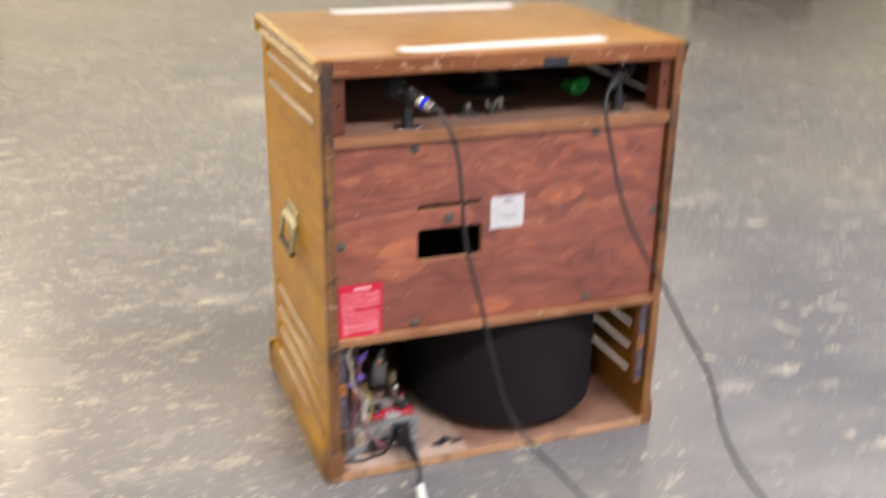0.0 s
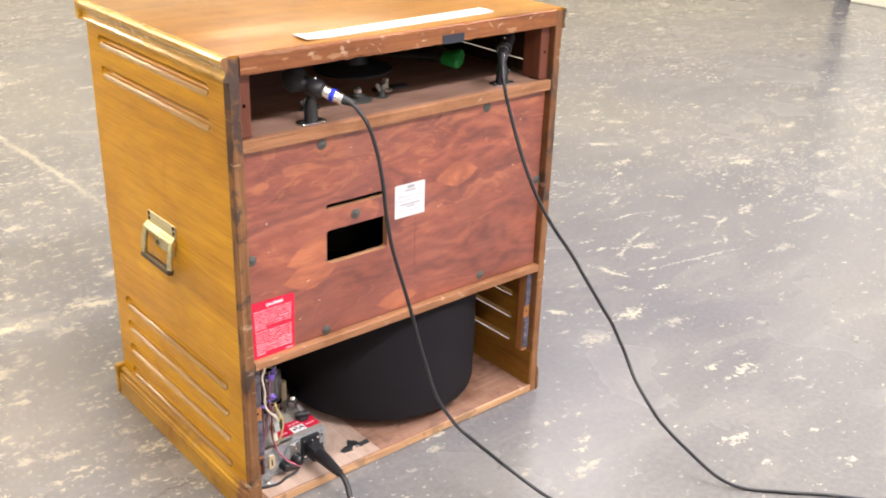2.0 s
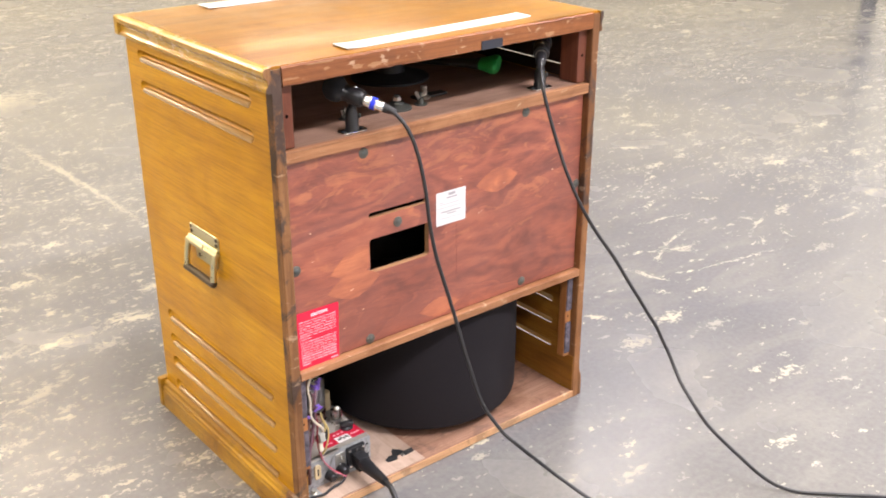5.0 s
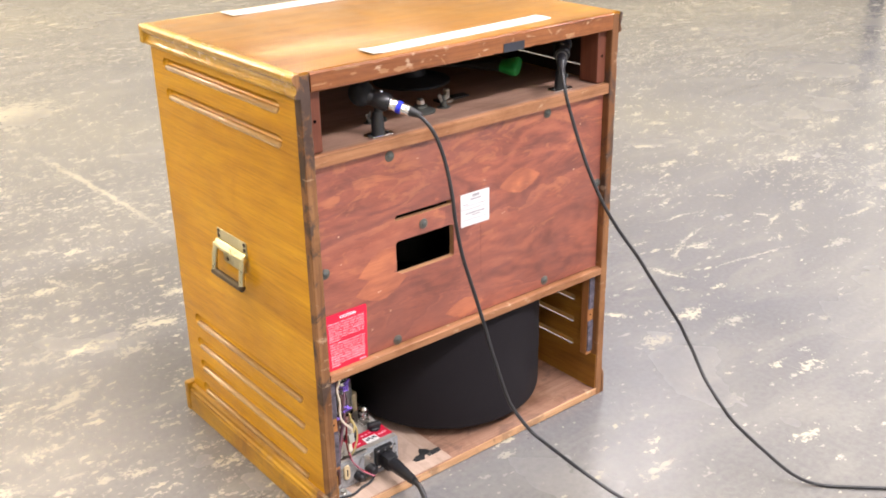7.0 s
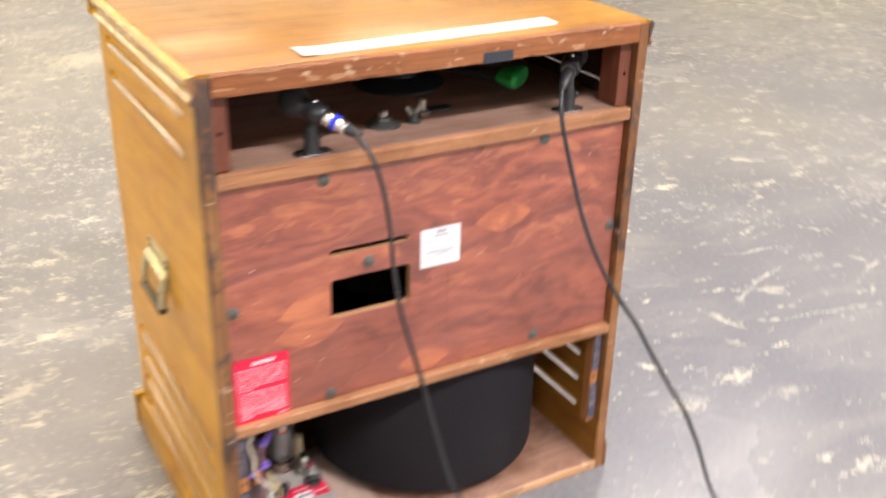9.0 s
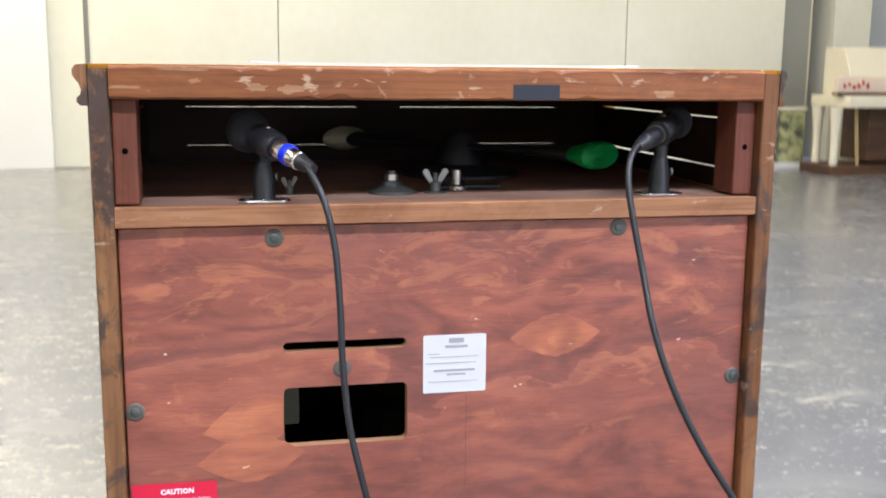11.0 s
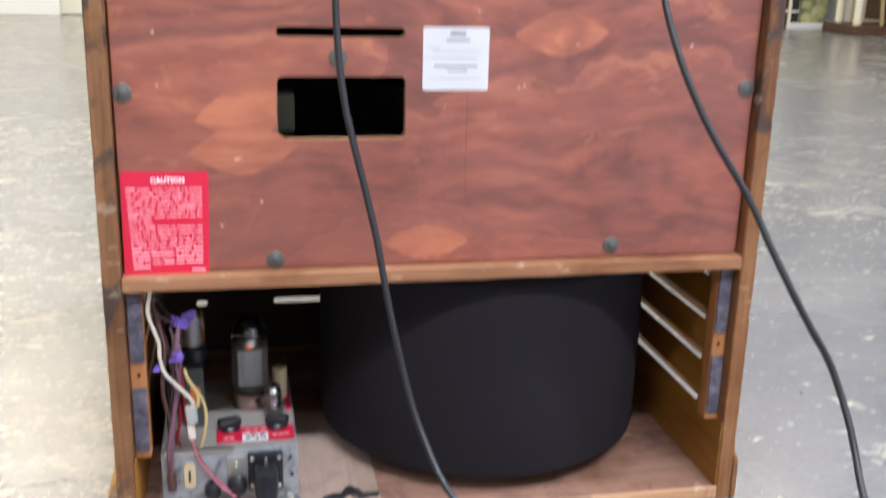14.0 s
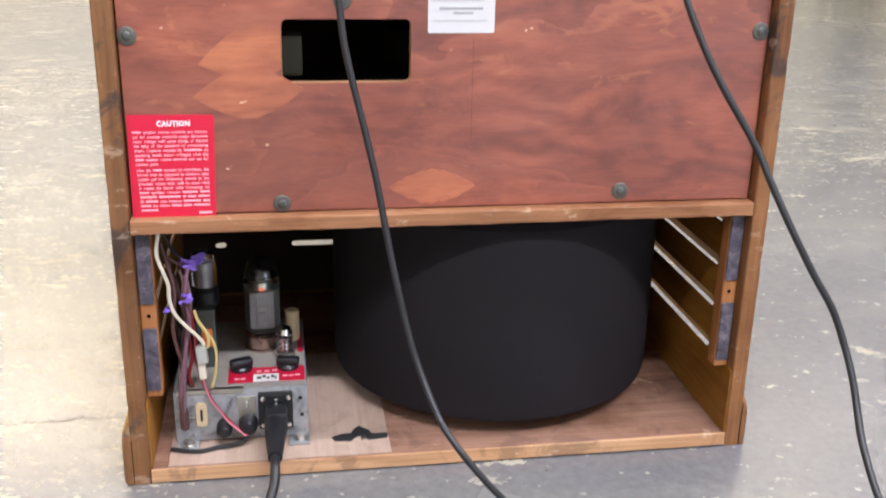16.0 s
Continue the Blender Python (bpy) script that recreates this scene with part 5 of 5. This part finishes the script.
# wires
WIRES = [
    (WIREWHITE, 0.0021, [(-0.3052, -0.004, 0.299), (-0.3042, -0.003, 0.2857), (-0.3081, 0.004, 0.2599), (-0.3040, 0.008, 0.2402), (-0.2996, 0.012, 0.2228), (-0.2997, 0.014, 0.2061), (-0.2962, 0.016, 0.1889), (-0.2877, 0.020, 0.1745), (-0.2763, 0.022, 0.1605), (-0.2690, 0.026, 0.1480), (-0.2705, 0.029, 0.1420)]),
    (WIREYEL, 0.0016, [(-0.2756, 0.020, 0.1888), (-0.2708, 0.024, 0.1704), (-0.2595, 0.028, 0.1512), (-0.2558, 0.030, 0.1303), (-0.2586, 0.034, 0.1056), (-0.2637, 0.040, 0.0866)]),
    (WIREYEL, 0.0018, [(-0.2745, 0.020, 0.1830), (-0.2728, 0.022, 0.1769), (-0.2641, 0.026, 0.1580), (-0.2640, 0.029, 0.1430), (-0.2690, 0.030, 0.1400)]),
    (WIREBROWN, 0.0022, [(-0.3050, 0.012, 0.2700), (-0.3008, 0.020, 0.2463), (-0.2948, 0.020, 0.2115), (-0.2994, 0.024, 0.1694), (-0.2969, 0.030, 0.1388), (-0.2938, 0.036, 0.1159), (-0.2971, 0.034, 0.0676), (-0.2965, 0.036, 0.0397)]),
    (WIREMAUVE, 0.0026, [(-0.2834, 0.030, 0.2260), (-0.2807, 0.030, 0.1934), (-0.2857, 0.032, 0.1569), (-0.2907, 0.034, 0.1243), (-0.2967, 0.034, 0.0930), (-0.2975, 0.036, 0.0520)]),
    (WIREMAUVE, 0.0020, [(-0.2800, 0.026, 0.2350), (-0.2850, 0.024, 0.2000), (-0.2815, 0.030, 0.1700), (-0.2880, 0.034, 0.1400), (-0.2920, 0.036, 0.1050), (-0.2955, 0.036, 0.0600)]),
    (WIREBROWN, 0.0016, [(-0.3030, 0.016, 0.2560), (-0.2920, 0.022, 0.2440), (-0.2830, 0.027, 0.2400)]),
    (WIREBROWN, 0.0016, [(-0.2890, 0.030, 0.2330), (-0.2860, 0.026, 0.2180), (-0.2885, 0.026, 0.2000), (-0.2830, 0.020, 0.1950)]),
    (RUBBER, 0.0020, [(-0.3060, 0.030, 0.2800), (-0.2950, 0.040, 0.2500), (-0.2850, 0.060, 0.2300), (-0.2770, 0.090, 0.2200), (-0.2720, 0.118, 0.2100)]),
    (RUBBER, 0.0022, [(-0.3000, 0.036, 0.2450), (-0.3020, 0.040, 0.2000), (-0.2960, 0.050, 0.1500), (-0.2980, 0.060, 0.1100), (-0.2960, 0.070, 0.0815)]),
    (WIREBROWN, 0.0022, [(-0.2960, 0.044, 0.2200), (-0.2900, 0.050, 0.1700), (-0.2950, 0.056, 0.1250), (-0.2900, 0.066, 0.0815)]),
    (WIRERED, 0.0015, [(-0.2800, 0.030, 0.1850), (-0.2781, 0.030, 0.1572), (-0.2770, 0.034, 0.1185), (-0.2721, 0.035, 0.0950), (-0.2645, 0.037, 0.0728), (-0.2500, 0.034, 0.0518), (-0.2349, 0.028, 0.0376), (-0.2260, 0.024, 0.0318)]),
    (WIREPINK, 0.0011, [(-0.2730, 0.034, 0.1030), (-0.2700, 0.034, 0.0900), (-0.2655, 0.034, 0.0740), (-0.2560, 0.033, 0.0600), (-0.2480, 0.031, 0.0480), (-0.2380, 0.026, 0.0400), (-0.2280, 0.022, 0.0320)]),
    (WIRERED, 0.0020, [(-0.2850, 0.040, 0.1500), (-0.2830, 0.040, 0.1250), (-0.2880, 0.046, 0.1000), (-0.2860, 0.054, 0.0815)]),
    (RUBBER, 0.0026, [(-0.3110, 0.024, 0.0200), (-0.2811, 0.016, 0.0200), (-0.2598, 0.022, 0.0202), (-0.2358, 0.024, 0.0230), (-0.2248, 0.028, 0.0290)]),
]
for mat, r2, pts in WIRES:
    part("wire", tube(pts, r2, 8, 6), mat, amp, "", True)
plug = part("plug", join(box(-0.2065, -0.1815, F - 0.034, F - 0.0072, 0.0370, 0.0660, 0.005, 2), lathe([(0.0130, 0), (0.0122, 0.016), (0.0088, 0.058), (0.0076, 0.070)], 20, aim((-0.1940, F - 0.030, 0.0510), (-0.02, -1.0, -0.02)))), RUBBER, amp, "black mains plug", True)
cord = tagged(part("power_cord", tube([(-0.1954, -0.054, 0.0498), (-0.1955, -0.072, 0.0470), (-0.1970, -0.087, 0.0350), (-0.2030, -0.104, 0.0235), (-0.2070, -0.132, 0.0120), (-0.2090, -0.170, 0.0065), (-0.2130, -0.215, 0.0055), (-0.2240, -0.270, 0.0055), (-0.2480, -0.340, 0.0055), (-0.30, -0.45, 0.0055), (-0.42, -0.62, 0.0055), (-0.62, -0.86, 0.0055)], 0.0052, 12, 8), RUBBER, smooth=True), "black mains cord lying on the floor, with a white tag", "power cord")
part("cord_tag", tube([(-0.2034, -0.106, 0.0225), (-0.2070, -0.132, 0.0122), (-0.2088, -0.165, 0.0075)], 0.0068, 12, 4), WHITEPAPER, cord, "white tape tag", True)

# ---- microphones on the shelf ----


def microphone(name, base, ball, tail, label, ring):
    t = thing(name, base, label, "microphone", "microphones in the cabinet")
    bx, by, bz = base
    ball, tail = Vector(ball), Vector(tail)
    d = (tail - ball).normalized()
    head = 0.0215 if ring else 0.0185
    plate = part("flange", extrude_outline(stadium(0, 0, 0.050, 0.026, 5, 0.009), 0.003, Matrix.Translation((bx, by, bz + 0.0004)), 0.0006), CHROME, t, "chrome base flange")
    for s in (-0.017, 0.017):
        part("flange_screw", lathe([(0.004, 0), (0.0035, 0.002), (0.0, 0.0028)], 12, pose(bx + s, by, bz + 0.0024)), BLACK, plate)
    top = ball.lerp(tail, 0.42)
    part("stem", join(lathe([(0.0125, 0.0024), (0.0112, 0.006), (0.0108, 0.026), (0.0078, 0.040)], 20, pose(bx, by, bz)), tube([(bx, by, bz + 0.034), ((bx + top.x) / 2, (by + top.y) / 2, (bz + 0.04 + top.z) / 2), tuple(top)], 0.0072, 12, 5)), BLACK, t, "black plastic mount", True)
    part("pivot_screw", rod((bx + 0.0115, by - 0.003, bz + 0.026), (bx + 0.0135, by - 0.0035, bz + 0.026), 0.0042, 12), ZINC, t)
    part("clip", lathe([(0.0135, -0.012), (0.0150, -0.008), (0.0150, 0.010), (0.0130, 0.014)], 24, aim(top, d)), BLACK, t, "", True)
    part("mic_body", lathe([(0.0165, 0.0), (0.0150, 0.012), (0.0120, 0.030), (0.0105, (tail - ball).length * 0.62)], 24, aim(ball, d)), BLACK, t, "black microphone body", True)
    prof = [(head * math.sin(math.pi * i / 12), -head * math.cos(math.pi * i / 12)) for i in range(13)]
    prof[0], prof[-1] = (0.0, -head), (0.0, head)
    part("grille", lathe(prof, 24, aim(ball, d)), FOAM, t, "black foam-covered head", True)
    part("led", lathe([(0.0030, 0), (0.0026, 0.0012), (0, 0.002)], 10, aim(top + Vector((0, 0, 0.0150)), (0, 0, 1))), CHROME, t)
    s = ball.lerp(tail, 0.62)
    length = (tail - s).length
    if ring:
        conn = part("connector", lathe([(0.0100, 0), (0.0100, length * 0.32), (0.0092, length * 0.36), (0.0092, length), (0.0070, length + 0.002)], 24, aim(s, d)), CHROME, t, "bright nickel cable connector", True)
        part("colour_ring", lathe([(0.0104, length * 0.36), (0.0104, length * 0.60)], 24, aim(s, d)), BLUE, conn, "blue marking ring", True)
    else:
        conn = part("connector", lathe([(0.0098, 0), (0.0098, length * 0.5), (0.0090, length), (0.0070, length + 0.002)], 24, aim(s, d)), BLACK, t, "black cable connector", True)
        part("collar", lathe([(0.0102, 0.001), (0.0102, 0.005)], 24, aim(s, d)), NICKEL, conn)
    part("boot", lathe([(0.0082, 0), (0.0076, 0.006), (0.0050, 0.022)], 20, aim(tail, d)), RUBBER, conn, "", True)
    return t


microphone("microphone", (-0.189, 0.017, 0.685), (-0.203, 0.040, 0.754), (-0.1575, -0.0262, 0.7295), "black microphone on a short mount with a blue-ringed connector", True)
microphone("microphone", (0.231, 0.021, 0.685), (0.258, 0.046, 0.762), (0.199, -0.012, 0.7450), "black microphone on a short mount with a black connector", False)

LEFT = [(-0.1560, -0.029, 0.7285), (-0.149, -0.048, 0.721), (-0.138, -0.066, 0.696), (-0.130, -0.080, 0.655), (-0.127, -0.093, 0.603), (-0.1260, -0.102, 0.548), (-0.1215, -0.112, 0.495), (-0.1133, -0.1199, 0.4534), (-0.1041, -0.1259, 0.4148), (-0.0940, -0.1338, 0.3676), (-0.0860, -0.1430, 0.3202), (-0.0785, -0.1520, 0.2800), (-0.0690, -0.1610, 0.2360), (-0.0605, -0.1720, 0.2050), (-0.0453, -0.2000, 0.1666), (-0.0320, -0.2200, 0.1478), (-0.0110, -0.2340, 0.1230), (0.0142, -0.2430, 0.0948), (0.034, -0.264, 0.072), (0.057, -0.310, 0.046), (0.070, -0.350, 0.036)]
RIGHT = [(0.1985, -0.0125, 0.7450), (0.182, -0.030, 0.741), (0.168, -0.048, 0.728), (0.163, -0.060, 0.705), (0.1645, -0.072, 0.672), (0.169, -0.090, 0.624), (0.172, -0.114, 0.574), (0.184, -0.136, 0.522), (0.206, -0.158, 0.468), (0.2376, -0.1821, 0.4111), (0.2515, -0.2010, 0.3747), (0.2657, -0.2180, 0.3406), (0.2840, -0.2300, 0.3050), (0.3030, -0.2380, 0.2730), (0.3125, -0.2490, 0.2445), (0.3150, -0.2650, 0.2210), (0.3145, -0.2810, 0.1985), (0.3110, -0.3000, 0.1787), (0.3095, -0.3200, 0.1610), (0.3110, -0.3420, 0.1400), (0.322, -0.368, 0.108), (0.346, -0.416, 0.065), (0.374, -0.467, 0.024), (0.408, -0.505, 0.0045), (0.455, -0.555, 0.0040), (0.540, -0.640, 0.0040), (0.66, -0.80, 0.0040), (0.74, -1.05, 0.0040)]
# coil of cable on the floor
rng = random.Random(11)
coil, CX, CY = [], -0.087, -0.433
turns, per = 11, 20
for k in range(turns * per + 1):
    a = -math.pi * 0.3 + 2 * math.pi * k / per
    ring_no = k // per
    rr = 0.187 - 0.010 * (ring_no % 6) + 0.003 * math.sin(a * 1.7 + ring_no)
    zz = 0.0045 + 0.0088 * (ring_no // 6 * 1.0) + 0.0075 * (0.5 + 0.5 * math.sin(a * 0.61 + ring_no * 2.1)) * (ring_no > 1)
    coil.append((CX + rr * math.cos(a), CY + rr * math.sin(a) * 0.97, zz))
tagged(part("microphone_cable", tube(LEFT, 0.0033, 10, 8), RUBBER, smooth=True), "black microphone cable hanging in front of the cabinet back", "cable")
tagged(part("microphone_cable", tube(RIGHT, 0.0033, 10, 8), RUBBER, smooth=True), "black microphone cable running down to the floor", "cable")
tagged(part("cable_coil", tube(coil, 0.0040, 8, 3), COILBLACK, smooth=True), "coil of black cable lying on the floor", "cable coil")

# ---- white strips on the lid ----


def lid_strip(x0, x1, y0, y1, curl, skew):
    bm = bmesh.new()
    rows = []
    for i in range(25):
        u = i / 24
        x = x0 + (x1 - x0) * u
        lift = curl * (max(0, 0.10 - u) ** 2 * 60 + max(0, u - 0.94) ** 2 * 60)
        rows.append([bm.verts.new((x, y, 0.8199 + lift + h)) for y, h in ((y0 + skew * u, 0), (y1 + skew * u, 0), (y1 + skew * u, 0.0018), (y0 + skew * u, 0.0018))])
    for a, b in zip(rows, rows[1:]):
        for k in range(4):
            bm.faces.new((a[k], a[(k + 1) % 4], b[(k + 1) % 4], b[k]))
    bm.faces.new(rows[0][::-1]), bm.faces.new(rows[-1])
    bmesh.ops.recalc_face_normals(bm, faces=bm.faces[:])
    return bm


for a in ((-0.200, 0.203, 0.0085, 0.0470, 0.004, 0.013), (-0.205, 0.205, 0.452, 0.497, 0.002, 0.0)):
    tagged(part("white_strip", lid_strip(*a), WHITEPVC), "thin white strip lying on the cabinet lid", "strip", "strips on the lid")

# ---- far side of the room ----
piano = thing("piano", (5.2, 6.55, 0), "cream painted upright piano with red lettering and a dark lower panel", "piano")
PX = 0.27
part("case", box(5.016, 5.40 + PX + 0.45, 6.62, 7.00, 0.10, 0.70, 0.01), BROWN, piano, "dark brown lower panel")
part("key_bed", box(4.42 + PX, 5.41 + PX + 0.45, 6.40, 6.98, 0.545, 0.640, 0.012), CREAM, piano, "", True)
prof = [(6.60, 0.645), (7.02, 0.645), (7.02, 1.03), (6.74, 1.03), (6.63, 0.80)]
bm = extrude_outline(prof, 1.30, Matrix(((0, 0, 1, 4.55 + PX), (1, 0, 0, 0), (0, 1, 0, 0), (0, 0, 0, 1))), 0.006)
bmesh.ops.recalc_face_normals(bm, faces=bm.faces[:])
part("upper_case", bm, CREAM, piano)
part("fallboard", box(4.66, 5.40 + PX + 0.45, 6.555, 6.60, 0.665, 0.790, 0.005), plain("pinkish_cream", (0.72, 0.58, 0.46), 0.45), piano)
part("key_slip", box(4.64, 5.405 + PX + 0.45, 6.50, 6.60, 0.642, 0.664, 0.003), BROWN, piano)
rng = random.Random(3)
for i in range(6):
    x = 4.71 + i * 0.042
    z = 0.735 + rng.uniform(-0.018, 0.022)
    part("red_mark", box(x, x + rng.uniform(0.018, 0.032), 6.550, 6.5545, z - 0.026, z + rng.uniform(0.0, 0.02), 0.002, 1), REDPAINT, piano)
for x, y in ((4.709, 6.88), (4.666, 6.55)):
    part("leg", lathe([(0.030, 0.075), (0.036, 0.10), (0.030, 0.14), (0.034, 0.34), (0.048, 0.50), (0.052, 0.545)], 20, pose(x, y, 0)), CREAM, piano, "", True)
part("toe_block", box(4.606, 5.41 + PX + 0.45, 6.47, 6.95, 0.0, 0.075, 0.008), BROWN, piano)
part("strut", rod((4.885, 6.55, 0.07), (4.875, 6.60, 0.545), 0.016, 12), plain("yellowed_wood", (0.40, 0.28, 0.12), 0.5), piano)


def canvas_material():
    n = Nodes("yellow_green_canvas")
    a = n.noise(n.co, 9, 4, 0.6, 0.4)
    c = n.ramp(a, (0.36, (0.07, 0.075, 0.06)), (0.5, (0.34, 0.34, 0.14)), (0.66, (0.46, 0.45, 0.24)))
    return n.done(c, 0.6)


pic = thing("painted_canvas", (4.6, 7.13, 0), "yellow-green painted canvas in a pale frame leaning low on the floor", "painting")
part("canvas", box(4.50, 4.735, 7.12, 7.14, 0.0505, 0.50, 0.002), canvas_material(), pic)
part("frame_bar", box(4.39, 4.75, 7.105, 7.15, 0.502, 0.525, 0.003), CREAM, pic)
part("frame_bar", box(4.39, 4.75, 7.105, 7.15, 0.0, 0.05, 0.003), WHITEPVC, pic)
part("frame_post", box(4.39, 4.405, 7.11, 7.145, 0.051, 0.501, 0.003), CREAM, pic)
books = thing("box_stack", (4.45, 7.26, 0), "stack of dark boxes with pale edges on the floor", "boxes")
z = 0.0
for i, h in enumerate((0.13, 0.02, 0.14, 0.02, 0.15)):
    part("box_tier", box(4.405, 4.50, 7.16, 7.36, z, z + h, 0.004), (DARKPAINT, WHITEPAPER)[i % 2], books)
    z += h
tagged(part("navy_banner", box(5.47, 6.4, Y1 - 0.075, Y1 - 0.032, 2.16, 2.42, 0.01), NAVY), "dark navy cloth banner on the wall", "banner")
pipe = thing("floor_pipe", (5.36, 2.20, 0), "dark grey upright pipe standing by the pillar", "pipe")
part("pipe", rod((5.36, 2.20, 0), (5.36, 2.20, 2.4), 0.06, 20), plain("dark_pipe", (0.09, 0.10, 0.12), 0.5), pipe, "", True)
part("pipe_bracket", box(5.34, 5.38, 2.121, 2.145, 1.9, 1.94, 0.003), ZINC, pipe)
# unseen door panel, added behind the daylight lamp; no light passes it
added_panel = tagged(part("added_door", box(1.6, 4.8, Y0 + 0.001, Y0 + 0.04, 0, 3.2, 0.005), plain("pale_added_panel", (0.70, 0.72, 0.75), 0.4)), "pale unseen door panel added behind the daylight lamp", "door", kind="structure")
